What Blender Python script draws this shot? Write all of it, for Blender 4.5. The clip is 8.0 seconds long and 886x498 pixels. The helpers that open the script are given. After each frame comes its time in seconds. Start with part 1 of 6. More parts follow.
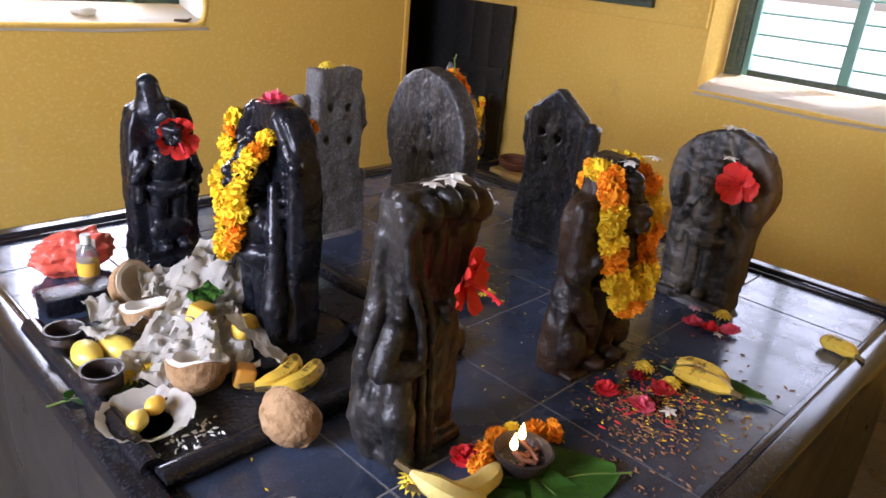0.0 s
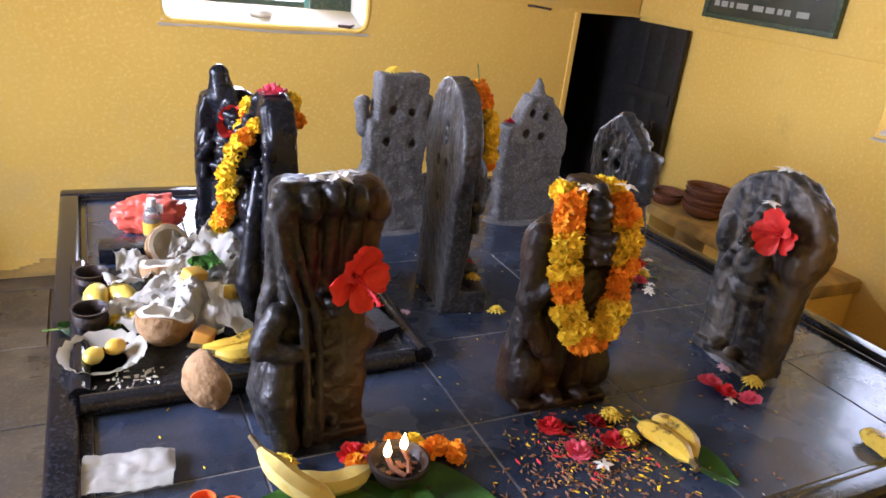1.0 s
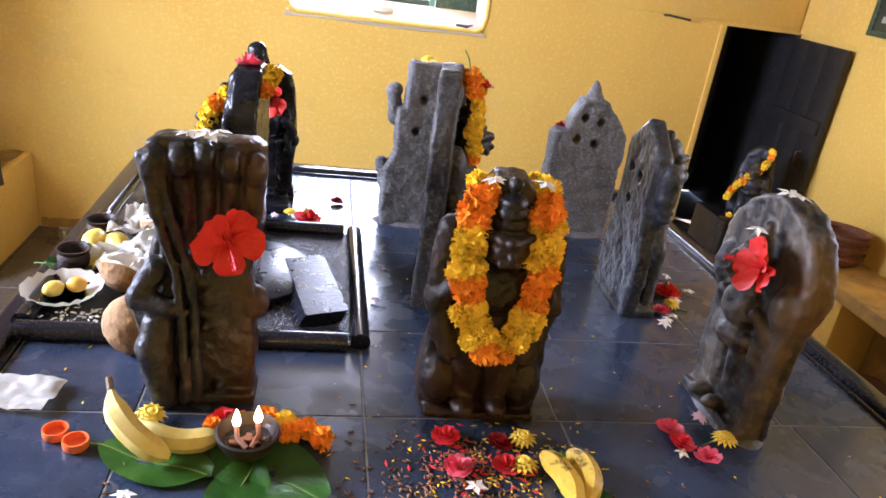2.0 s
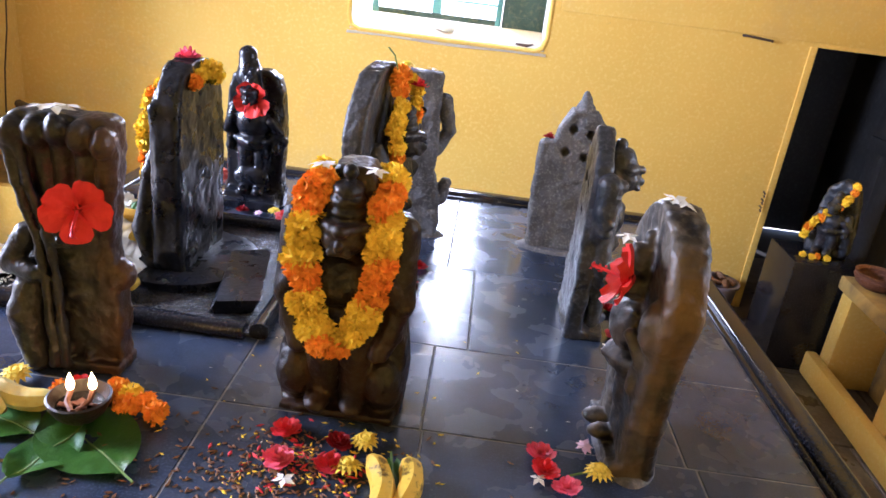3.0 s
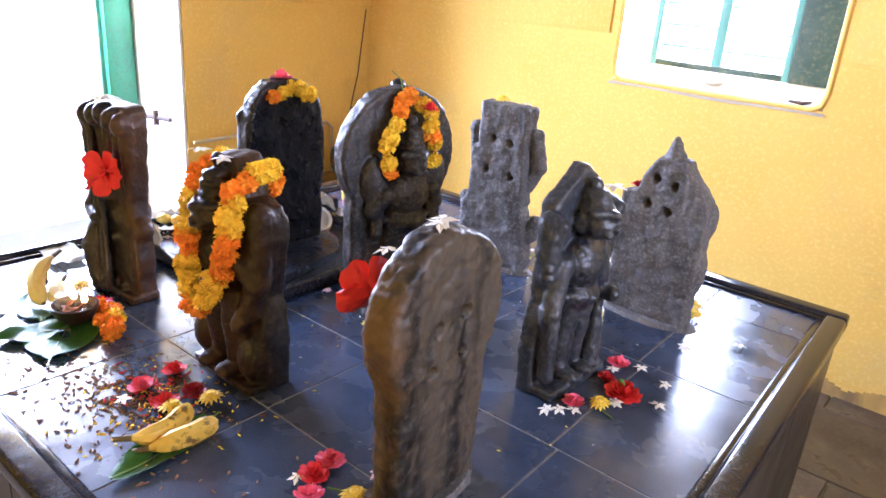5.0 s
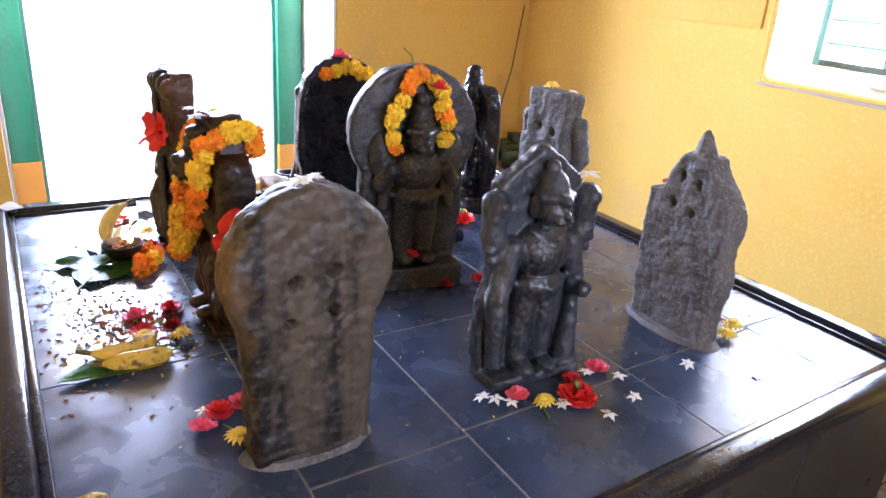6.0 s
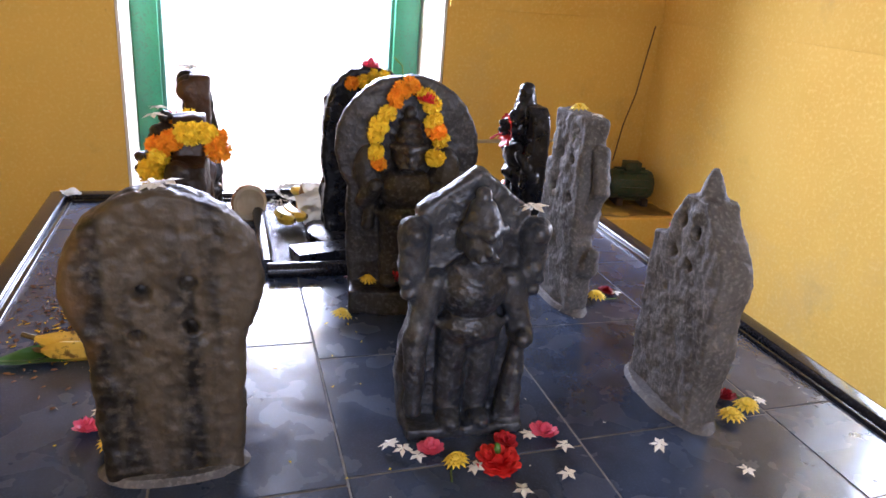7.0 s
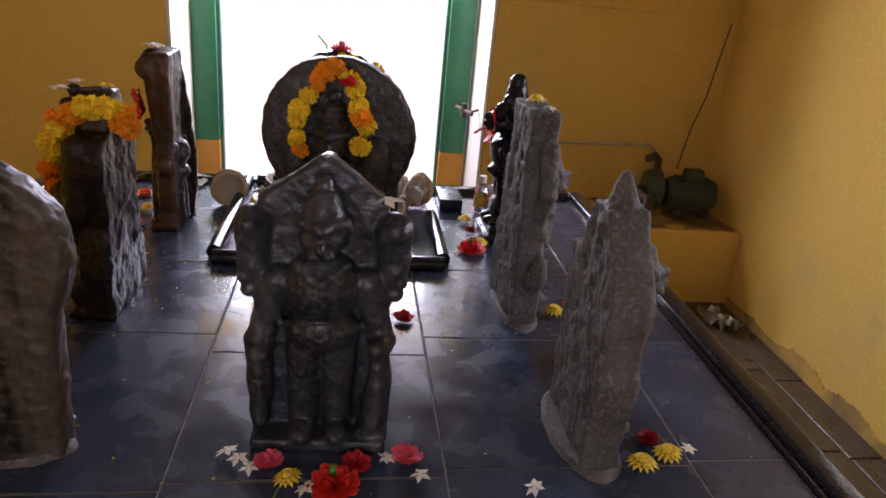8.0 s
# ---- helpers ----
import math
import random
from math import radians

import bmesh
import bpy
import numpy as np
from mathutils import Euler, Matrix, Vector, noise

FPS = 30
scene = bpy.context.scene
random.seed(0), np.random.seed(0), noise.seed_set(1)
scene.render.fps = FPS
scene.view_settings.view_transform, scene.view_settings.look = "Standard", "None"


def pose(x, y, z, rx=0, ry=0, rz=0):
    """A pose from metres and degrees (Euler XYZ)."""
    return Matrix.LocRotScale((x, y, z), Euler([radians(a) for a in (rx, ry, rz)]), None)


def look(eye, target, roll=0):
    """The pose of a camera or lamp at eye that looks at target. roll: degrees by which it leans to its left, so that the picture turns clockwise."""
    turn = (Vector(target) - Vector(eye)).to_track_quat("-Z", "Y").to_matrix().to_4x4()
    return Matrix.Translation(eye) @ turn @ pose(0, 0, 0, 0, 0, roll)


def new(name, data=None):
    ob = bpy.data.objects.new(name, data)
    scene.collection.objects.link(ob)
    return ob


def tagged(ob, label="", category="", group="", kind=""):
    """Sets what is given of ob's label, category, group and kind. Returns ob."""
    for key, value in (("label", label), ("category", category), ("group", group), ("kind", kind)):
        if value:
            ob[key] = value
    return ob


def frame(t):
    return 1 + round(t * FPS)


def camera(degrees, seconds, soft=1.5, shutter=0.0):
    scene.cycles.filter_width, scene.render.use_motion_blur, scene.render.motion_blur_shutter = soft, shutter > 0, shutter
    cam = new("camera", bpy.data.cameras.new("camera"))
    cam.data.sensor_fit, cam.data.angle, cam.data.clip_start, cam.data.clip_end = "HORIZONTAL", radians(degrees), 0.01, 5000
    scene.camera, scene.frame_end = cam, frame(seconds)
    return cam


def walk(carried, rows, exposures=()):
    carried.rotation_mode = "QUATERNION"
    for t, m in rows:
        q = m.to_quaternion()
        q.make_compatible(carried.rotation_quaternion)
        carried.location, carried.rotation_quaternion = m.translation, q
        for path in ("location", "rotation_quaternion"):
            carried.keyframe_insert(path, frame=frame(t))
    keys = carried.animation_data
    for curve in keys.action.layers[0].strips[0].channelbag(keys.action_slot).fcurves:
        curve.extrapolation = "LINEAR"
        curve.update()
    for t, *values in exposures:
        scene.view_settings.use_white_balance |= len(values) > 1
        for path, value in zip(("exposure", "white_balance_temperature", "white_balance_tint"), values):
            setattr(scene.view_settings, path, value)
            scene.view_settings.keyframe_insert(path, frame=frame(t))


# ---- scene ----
# ---------- camera ----------
cam = camera(63.7, 8.0, soft=1.6)
PATH = [
    (0.0, look((-1.287, -1.220, 1.688), (-0.273, -0.271, 1.120), 5.47)),
    (0.5, look((-1.078, -1.385, 1.696), (-0.317, -0.241, 1.093), 6.70)),
    (1.0, look((-0.843, -1.539, 1.715), (-0.202, -0.311, 1.138), 6.76)),
    (1.2, look((-0.744, -1.564, 1.696), (-0.145, -0.308, 1.135), 6.99)),
    (2.3, look((-0.151, -1.673, 1.702), (-0.004, -0.308, 1.097), 6.98)),
    (2.5, look((-0.038, -1.685, 1.692), (0.052, -0.309, 1.101), 5.87)),
    (3.0, look((0.222, -1.645, 1.680), (0.177, -0.258, 1.109), 7.08)),
    (3.5, look((0.476, -1.588, 1.689), (0.207, -0.217, 1.142), 7.37)),
    (4.0, look((0.785, -1.562, 1.698), (0.274, -0.277, 1.118), 7.94)),
    (4.2, look((0.884, -1.537, 1.705), (0.288, -0.282, 1.140), 6.42)),
    (5.3, look((1.354, -1.155, 1.684), (0.360, -0.171, 1.142), 5.18)),
    (5.5, look((1.448, -1.070, 1.678), (0.376, -0.179, 1.124), 5.41)),
    (6.0, look((1.592, -0.875, 1.667), (0.419, -0.122, 1.114), 4.06)),
    (6.5, look((1.621, -0.620, 1.670), (0.362, -0.023, 1.118), 5.82)),
    (7.0, look((1.651, -0.387, 1.664), (0.321, 0.045, 1.123), 4.79)),
    (7.5, look((1.681, -0.150, 1.662), (0.317, 0.166, 1.124), 6.34)),
    (8.0, look((1.606, 0.071, 1.643), (0.228, 0.271, 1.084), 5.24)),
]
EXPOSURE = [(0.0, 0.72, 5950, 30), (0.5, 0.95, 5650, 28), (1.2, 1.27, 5700, 29), (2.5, 1.77, 5500, 29), (4.0, 1.83, 5250, 29), (5.3, 2.26, 5200, 32),
            (6.0, 1.95, 5250, 31), (6.5, 1.65, 5350, 31), (7.0, 1.43, 5650, 30), (7.5, 0.86, 5950, 32), (8.0, 0.28, 6300, 35)]
walk(cam, PATH, EXPOSURE)

# ---------- world and light ----------
world = bpy.data.worlds.new("sky")
scene.world = world
world.use_nodes = True
wn = world.node_tree
sky = wn.nodes.new("ShaderNodeTexSky")
sky.sky_type, sky.sun_disc = "NISHITA", False
sky.sun_elevation, sky.sun_rotation = radians(62), radians(144)
wn.links.new(sky.outputs[0], wn.nodes["Background"].inputs[0])
wn.nodes["Background"].inputs[1].default_value = 0.12
sun = new("sun", bpy.data.lights.new("sun", "SUN"))
sun.data.energy, sun.data.angle, sun.data.color = 5.0, radians(0.5), (1, 0.95, 0.88)
sun.matrix_world = look((1.6, -2.2, 5.2), (0, 0, 0))


def daylight(name, eye, target, sx, sy, watts, color=(0.90, 0.96, 1.0)):
    """Skylight that falls in through one opening."""
    ob = new(name, bpy.data.lights.new(name, "AREA"))
    ob.data.shape, ob.data.size, ob.data.size_y, ob.data.energy = "RECTANGLE", sx, sy, watts
    ob.data.color = color
    ob.matrix_world = look(eye, target)


daylight("door_skylight", (-2.93, -0.04, 1.95), (0, 0.0, 0.9), 1.28, 0.85, 105, (0.84, 0.92, 1.0))
daylight("north_window_skylight", (-0.1, 2.62, 1.85), (-0.1, 0, 1.0), 0.75, 1.05, 34, (0.88, 0.95, 1.0))
daylight("east_window_skylight", (2.75, -0.10, 1.75), (0, -0.10, 1.0), 1.1, 1.05, 13)


# ---------- materials ----------
def material(name, a, b, rough=0.6, scale=8.0, bump=0.15, fine=90.0, spec=0.5, metal=0.0, rough2=None, c=None, wear=0.5,
             detail=6.0, coat=0.0, transmission=0.0, per_object=0.0, streak=1.0):
    """Two tones mixed by broad noise, a third in fine grain, with gloss that varies and a fine relief."""
    m = bpy.data.materials.new(name)
    m.use_nodes = True
    t = m.node_tree
    p = t.nodes["Principled BSDF"]
    co = t.nodes.new("ShaderNodeTexCoord")

    def nz(s, det, dist=0.0):
        n = t.nodes.new("ShaderNodeTexNoise")
        n.inputs["Scale"].default_value, n.inputs["Detail"].default_value, n.inputs["Distortion"].default_value = s, det, dist
        t.links.new(co.outputs["Object"], n.inputs["Vector"])
        return n

    def ramp(src, lo, hi):
        r = t.nodes.new("ShaderNodeMapRange")
        r.inputs["From Min"].default_value, r.inputs["From Max"].default_value = lo, hi
        t.links.new(src, r.inputs["Value"])
        return r.outputs[0]

    def mix(f, x, y):
        n = t.nodes.new("ShaderNodeMix")
        n.data_type = "RGBA"
        t.links.new(f, n.inputs["Factor"])
        for sock, v in ((n.inputs[6], x), (n.inputs[7], y)):
            if isinstance(v, tuple):
                sock.default_value = (*v, 1)
            else:
                t.links.new(v, sock)
        return n.outputs[2]

    broad, grain = nz(scale, detail, 0.6), nz(fine, 4)
    if streak != 1.0:
        mp = t.nodes.new("ShaderNodeMapping")
        mp.inputs["Scale"].default_value = (1, 1, streak)
        t.links.new(co.outputs["Object"], mp.inputs["Vector"])
        t.links.new(mp.outputs[0], broad.inputs["Vector"])
    col = mix(ramp(broad.outputs[0], 0.5 - wear / 2, 0.5 + wear / 2), a, b)
    if c:
        col = mix(ramp(grain.outputs[0], 0.5, 0.75), col, c)
    if per_object:
        info = t.nodes.new("ShaderNodeObjectInfo")
        hs = t.nodes.new("ShaderNodeHueSaturation")
        t.links.new(ramp(info.outputs["Random"], 0, 1), hs.inputs["Fac"])
        hs.inputs["Fac"].default_value = 1
        v = t.nodes.new("ShaderNodeMapRange")
        v.inputs["To Min"].default_value, v.inputs["To Max"].default_value = 1 - per_object, 1 + per_object
        t.links.new(info.outputs["Random"], v.inputs["Value"])
        t.links.new(v.outputs[0], hs.inputs["Value"])
        t.links.remove(hs.inputs["Fac"].links[0])
        t.links.new(col, hs.inputs["Color"])
        col = hs.outputs[0]
    t.links.new(col, p.inputs["Base Color"])
    if rough2 is None:
        p.inputs["Roughness"].default_value = rough
    else:
        r = t.nodes.new("ShaderNodeMapRange")
        r.inputs["From Min"].default_value, r.inputs["From Max"].default_value = 0.25, 0.75
        r.inputs["To Min"].default_value, r.inputs["To Max"].default_value = rough, rough2
        t.links.new(nz(scale * 2.3, 3, 0.3).outputs[0], r.inputs["Value"])
        t.links.new(r.outputs[0], p.inputs["Roughness"])
    if bump:
        bn = t.nodes.new("ShaderNodeBump")
        bn.inputs["Strength"].default_value, bn.inputs["Distance"].default_value = bump, 0.01
        t.links.new(grain.outputs[0], bn.inputs["Height"])
        t.links.new(bn.outputs[0], p.inputs["Normal"])
    p.inputs["Specular IOR Level"].default_value, p.inputs["Metallic"].default_value = spec, metal
    p.inputs["Coat Weight"].default_value = coat
    p.inputs["Transmission Weight"].default_value = transmission
    return m


WALL = material("yellow_limewash", (0.80, 0.54, 0.12), (0.73, 0.455, 0.08), 0.75, 1.6, 0.10, 60, 0.25, c=(0.82, 0.585, 0.16), wear=0.6)
def smudged(m, tone, scale, lo, hi, most=0.5):
    """Lays faint broad smudges of another tone over a finished material."""
    t = m.node_tree
    p = t.nodes["Principled BSDF"]
    src = p.inputs["Base Color"].links[0].from_socket
    co, n, r, x = (t.nodes.new(k) for k in ("ShaderNodeTexCoord", "ShaderNodeTexNoise", "ShaderNodeMapRange", "ShaderNodeMix"))
    n.inputs["Scale"].default_value, n.inputs["Detail"].default_value, n.inputs["Roughness"].default_value = scale, 9, 0.68
    r.inputs["From Min"].default_value, r.inputs["From Max"].default_value, r.inputs["To Max"].default_value = lo, hi, most
    x.data_type = "RGBA"
    t.links.new(co.outputs["Object"], n.inputs["Vector"])
    t.links.new(n.outputs[0], r.inputs["Value"])
    t.links.new(r.outputs[0], x.inputs["Factor"])
    t.links.new(src, x.inputs[6])
    x.inputs[7].default_value = (*tone, 1)
    t.links.new(x.outputs[2], p.inputs["Base Color"])


smudged(WALL, (0.42, 0.27, 0.08), 2.6, 0.60, 0.80)
smudged(WALL, (0.50, 0.43, 0.27), 1.1, 0.55, 0.80, 0.45)
smudged(WALL, (0.30, 0.19, 0.06), 17.0, 0.66, 0.76, 0.45)
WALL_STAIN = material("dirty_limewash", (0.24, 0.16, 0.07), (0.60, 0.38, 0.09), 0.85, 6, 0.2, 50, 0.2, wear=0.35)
WHITE_WALL = material("white_wall_and_glare", (0.8, 0.78, 0.72), (0.72, 0.68, 0.58), 0.8, 3, 0.1, 60, 0.2)
CEIL = material("unseen_dark_ceiling", (0.30, 0.26, 0.20), (0.22, 0.18, 0.13), 0.9, 1.5, 0.05)
GRANITE = material("polished_black_granite", (0.004, 0.006, 0.011), (0.020, 0.029, 0.052), 0.14, 5, 0.012, 220, 0.45, c=(0.034, 0.050, 0.085),
                   rough2=0.36, wear=0.8, per_object=0.3, coat=0.2, detail=3.0)
GRANITE_SIDE = material("granite_cladding", (0.014, 0.013, 0.013), (0.04, 0.037, 0.034), 0.25, 3, 0.04, 120, 0.5, c=(0.06, 0.055, 0.05), rough2=0.4)
NOSING = material("granite_nosing", (0.006, 0.006, 0.008), (0.016, 0.016, 0.019), 0.10, 8, 0.02, 160, 0.35, c=(0.035, 0.035, 0.04), rough2=0.2)
GROUT = material("grey_cement_grout", (0.28, 0.27, 0.25), (0.16, 0.155, 0.15), 0.8, 30, 0.3, 150, 0.2)
WET = material("wet_granite", (0.010, 0.010, 0.012), (0.03, 0.03, 0.032), 0.03, 14, 0.9, 110, 0.5, rough2=0.14)
FLOOR = material("worn_stone_floor", (0.048, 0.040, 0.032), (0.125, 0.098, 0.068), 0.16, 3, 0.1, 60, 0.4, c=(0.14, 0.11, 0.07), rough2=0.6, per_object=0.25)
smudged(FLOOR, (0.26, 0.21, 0.14), 4.5, 0.50, 0.78, 0.6)
FLOOR_J = material("floor_joint", (0.3, 0.26, 0.2), (0.2, 0.17, 0.13), 0.9, 20, 0.2)
# dusty smears; their blue also paints in the sky's sheen on the tiles
smudged(GRANITE, (0.10, 0.135, 0.215), 3.2, 0.30, 0.90, 0.75)
BROWN = material("oiled_brown_stone", (0.006, 0.005, 0.0048), (0.052, 0.022, 0.007), 0.30, 5, 0.26, 110, 0.42, c=(0.040, 0.032, 0.026), rough2=0.50, wear=0.24, streak=0.5)
GREY = material("dry_grey_stone", (0.060, 0.057, 0.055), (0.15, 0.145, 0.14), 0.6, 10, 0.28, 120, 0.35, c=(0.21, 0.2, 0.19), rough2=0.8, wear=0.4, streak=0.6)
DARK = material("oiled_dark_stone", (0.006, 0.007, 0.010), (0.040, 0.045, 0.055), 0.26, 9, 0.24, 110, 0.55, c=(0.075, 0.082, 0.095), rough2=0.5, wear=0.35, streak=0.5)
smudged(DARK, (0.15, 0.16, 0.18), 14.0, 0.55, 0.72, 0.55)
HALO = material("smoky_grey_stone", (0.009, 0.008, 0.008), (0.052, 0.050, 0.049), 0.34, 8, 0.24, 110, 0.5, c=(0.10, 0.097, 0.094), rough2=0.6, wear=0.35, streak=0.35)
BLACK = material("wet_black_stone", (0.0035, 0.004, 0.006), (0.010, 0.011, 0.016), 0.20, 12, 0.12, 90, 0.34, c=(0.024, 0.026, 0.032), rough2=0.40)
BACKBROWN = material("weathered_brown_stone", (0.007, 0.0055, 0.004), (0.070, 0.054, 0.035), 0.38, 15, 0.34, 60, 0.45, c=(0.10, 0.082, 0.06), rough2=0.65, wear=0.12, streak=0.07, detail=2.0)
smudged(BACKBROWN, (0.045, 0.036, 0.028), 9.0, 0.50, 0.72, 0.6)


def oil_edge(m, tone, lo, hi):
    """Old lamp oil that has soaked into one edge of a stone, with a ragged border."""
    t = m.node_tree
    p = t.nodes["Principled BSDF"]
    src = p.inputs["Base Color"].links[0].from_socket
    co, sep, n, ad, rg, x = (t.nodes.new(k) for k in ("ShaderNodeTexCoord", "ShaderNodeSeparateXYZ", "ShaderNodeTexNoise", "ShaderNodeMath", "ShaderNodeMapRange", "ShaderNodeMix"))
    n.inputs["Scale"].default_value, n.inputs["Detail"].default_value = 24, 7
    ad.operation = "MULTIPLY_ADD"
    ad.inputs[1].default_value = 0.10
    rg.inputs["From Min"].default_value, rg.inputs["From Max"].default_value, rg.inputs["To Max"].default_value = lo, hi, 0.8
    x.data_type = "RGBA"
    t.links.new(co.outputs["Object"], sep.inputs[0])
    t.links.new(co.outputs["Object"], n.inputs["Vector"])
    t.links.new(n.outputs[0], ad.inputs[0])
    t.links.new(sep.outputs[0], ad.inputs[2])
    t.links.new(ad.outputs[0], rg.inputs["Value"])
    t.links.new(rg.outputs[0], x.inputs["Factor"])
    t.links.new(src, x.inputs[6])
    x.inputs[7].default_value = (*tone, 1)
    t.links.new(x.outputs[2], p.inputs["Base Color"])


oil_edge(BACKBROWN, (0.13, 0.070, 0.024), 0.150, 0.195)
smudged(GREY, (0.28, 0.27, 0.26), 16.0, 0.55, 0.75)
smudged(BROWN, (0.10, 0.09, 0.08), 9.0, 0.60, 0.90, 0.3)
SERPENT = material("sooty_oiled_stone", (0.006, 0.006, 0.006), (0.030, 0.027, 0.024), 0.28, 6, 0.26, 110, 0.45, c=(0.045, 0.041, 0.037), rough2=0.50, wear=0.3, streak=0.5)
smudged(SERPENT, (0.12, 0.11, 0.10), 9.0, 0.58, 0.85, 0.4)
oil_edge(SERPENT, (0.085, 0.037, 0.011), 0.080, 0.150)
YEL = material("yellow_marigold", (0.97, 0.64, 0.012), (0.98, 0.75, 0.04), 0.6, 30, 0.2, 200, 0.2, per_object=0.12)
ORG = material("orange_marigold", (0.97, 0.31, 0.006), (0.98, 0.42, 0.012), 0.6, 30, 0.2, 200, 0.2, per_object=0.12)
LEMONY = material("yellow_chrysanthemum", (0.88, 0.62, 0.03), (0.92, 0.72, 0.10), 0.6, 30, 0.2, 200, 0.2)
RED = material("red_hibiscus_petal", (0.70, 0.025, 0.02), (0.85, 0.06, 0.04), 0.5, 25, 0.3, 90, 0.3)
REDDARK = material("dark_red_petal", (0.25, 0.008, 0.012), (0.4, 0.012, 0.02), 0.55, 25, 0.2, 90, 0.3)
ROSE = material("red_rose_petal", (0.62, 0.02, 0.025), (0.75, 0.06, 0.07), 0.55, 25, 0.2, 90, 0.3, per_object=0.2)
PINK = material("pink_rose_petal", (0.85, 0.09, 0.17), (0.9, 0.22, 0.30), 0.55, 25, 0.2, 90, 0.3)
LILAC = material("pale_pink_petal", (0.75, 0.45, 0.6), (0.85, 0.65, 0.75), 0.55, 25, 0.2, 90, 0.3)
WHITE = material("white_petal", (0.82, 0.80, 0.70), (0.9, 0.88, 0.82), 0.55, 25, 0.1, 90, 0.3)
LEAF = material("green_leaf", (0.035, 0.14, 0.018), (0.09, 0.25, 0.03), 0.3, 14, 0.25, 60, 0.5, rough2=0.45)
STEM = material("plant_stem", (0.10, 0.2, 0.03), (0.15, 0.22, 0.05), 0.5, 20, 0.1)
BAN = material("ripe_banana_skin", (0.72, 0.46, 0.03), (0.78, 0.56, 0.09), 0.4, 18, 0.1, 60, 0.4, c=(0.6, 0.36, 0.03), per_object=0.1)
smudged(BAN, (0.09, 0.045, 0.015), 34.0, 0.54, 0.62, 0.85)
BANPALE = material("pale_banana_skin", (0.78, 0.62, 0.18), (0.74, 0.66, 0.25), 0.4, 18, 0.1, 60, 0.4, c=(0.7, 0.5, 0.08))
MANGO = material("ripe_mango_skin", (0.70, 0.50, 0.06), (0.62, 0.52, 0.12), 0.35, 16, 0.08, 60, 0.45, c=(0.66, 0.40, 0.04), per_object=0.12)
BANTIP = material("banana_stalk", (0.05, 0.03, 0.015), (0.22, 0.15, 0.03), 0.7, 40, 0.3)
CLAY = material("fired_clay", (0.20, 0.075, 0.035), (0.11, 0.045, 0.025), 0.6, 14, 0.25, 110, 0.3, c=(0.26, 0.11, 0.06))
CLAYDARK = material("sooty_clay", (0.014, 0.011, 0.010), (0.045, 0.028, 0.021), 0.38, 14, 0.25, 110, 0.4)
SHELL = material("coconut_fibre", (0.30, 0.17, 0.075), (0.44, 0.29, 0.15), 0.85, 22, 0.7, 60, 0.2, c=(0.22, 0.12, 0.05))
FLESH = material("coconut_flesh", (0.85, 0.83, 0.77), (0.78, 0.75, 0.68), 0.4, 20, 0.1, 80, 0.4)
DRYFLESH = material("dry_coconut_flesh", (0.52, 0.42, 0.28), (0.62, 0.52, 0.36), 0.6, 20, 0.2, 80, 0.3)
PAPER = material("white_paper", (0.78, 0.76, 0.70), (0.60, 0.56, 0.46), 0.75, 10, 0.1, 80, 0.2)
BAG = material("red_plastic_bag", (0.85, 0.10, 0.06), (0.9, 0.2, 0.13), 0.3, 12, 0.2, 40, 0.5, transmission=0.15)
CLEAR = material("clear_plastic", (0.9, 0.9, 0.88), (0.85, 0.85, 0.84), 0.08, 12, 0.02, 40, 0.5, transmission=0.85)
JAG = material("yellow_sweet", (0.78, 0.42, 0.03), (0.85, 0.55, 0.08), 0.45, 20, 0.15)
JAGO = material("orange_jaggery", (0.55, 0.22, 0.02), (0.65, 0.32, 0.04), 0.5, 20, 0.15)
GREENP = material("green_door_paint", (0.025, 0.17, 0.085), (0.035, 0.22, 0.11), 0.4, 6, 0.08, 70, 0.4, c=(0.05, 0.13, 0.07))
SHUT = material("dark_green_shutter", (0.03, 0.055, 0.035), (0.055, 0.085, 0.05), 0.5, 14, 0.25, 60, 0.4, c=(0.12, 0.12, 0.06))
TEAL = material("teal_window_paint", (0.10, 0.27, 0.22), (0.15, 0.33, 0.27), 0.4, 9, 0.08)
OCHRE = material("ochre_paint", (0.55, 0.22, 0.02), (0.6, 0.28, 0.03), 0.6, 9, 0.1)
# door leaf's own black; on the inner room it replaces shade
BLACKP = material("black_door_paint_and_room_dark", (0.008, 0.008, 0.008), (0.018, 0.017, 0.016), 0.5, 7, 0.15, 40, 0.4, c=(0.03, 0.03, 0.028))
BOARD = material("dark_notice_board", (0.03, 0.035, 0.025), (0.06, 0.065, 0.04), 0.4, 9, 0.1)
CHALK = material("faded_paint_and_glare", (0.4, 0.4, 0.33), (0.3, 0.3, 0.25), 0.8, 40, 0.1)
PUMPG = material("green_pump_enamel", (0.018, 0.045, 0.026), (0.045, 0.075, 0.045), 0.5, 15, 0.25, 60, 0.4, c=(0.09, 0.065, 0.04))
smudged(PUMPG, (0.10, 0.07, 0.04), 9.0, 0.52, 0.66, 0.7)
RUST = material("rusty_iron", (0.09, 0.045, 0.025), (0.05, 0.04, 0.035), 0.7, 18, 0.3, 80, 0.4)
PVC = material("dusty_pipe", (0.45, 0.36, 0.22), (0.55, 0.47, 0.33), 0.5, 12, 0.1)
BUCKET = material("grey_violet_plastic", (0.16, 0.14, 0.17), (0.24, 0.2, 0.2), 0.45, 10, 0.1)
SAND = material("sunlit_yard", (0.62, 0.56, 0.45), (0.7, 0.66, 0.56), 0.9, 1.2, 0.2, 40, 0.1)
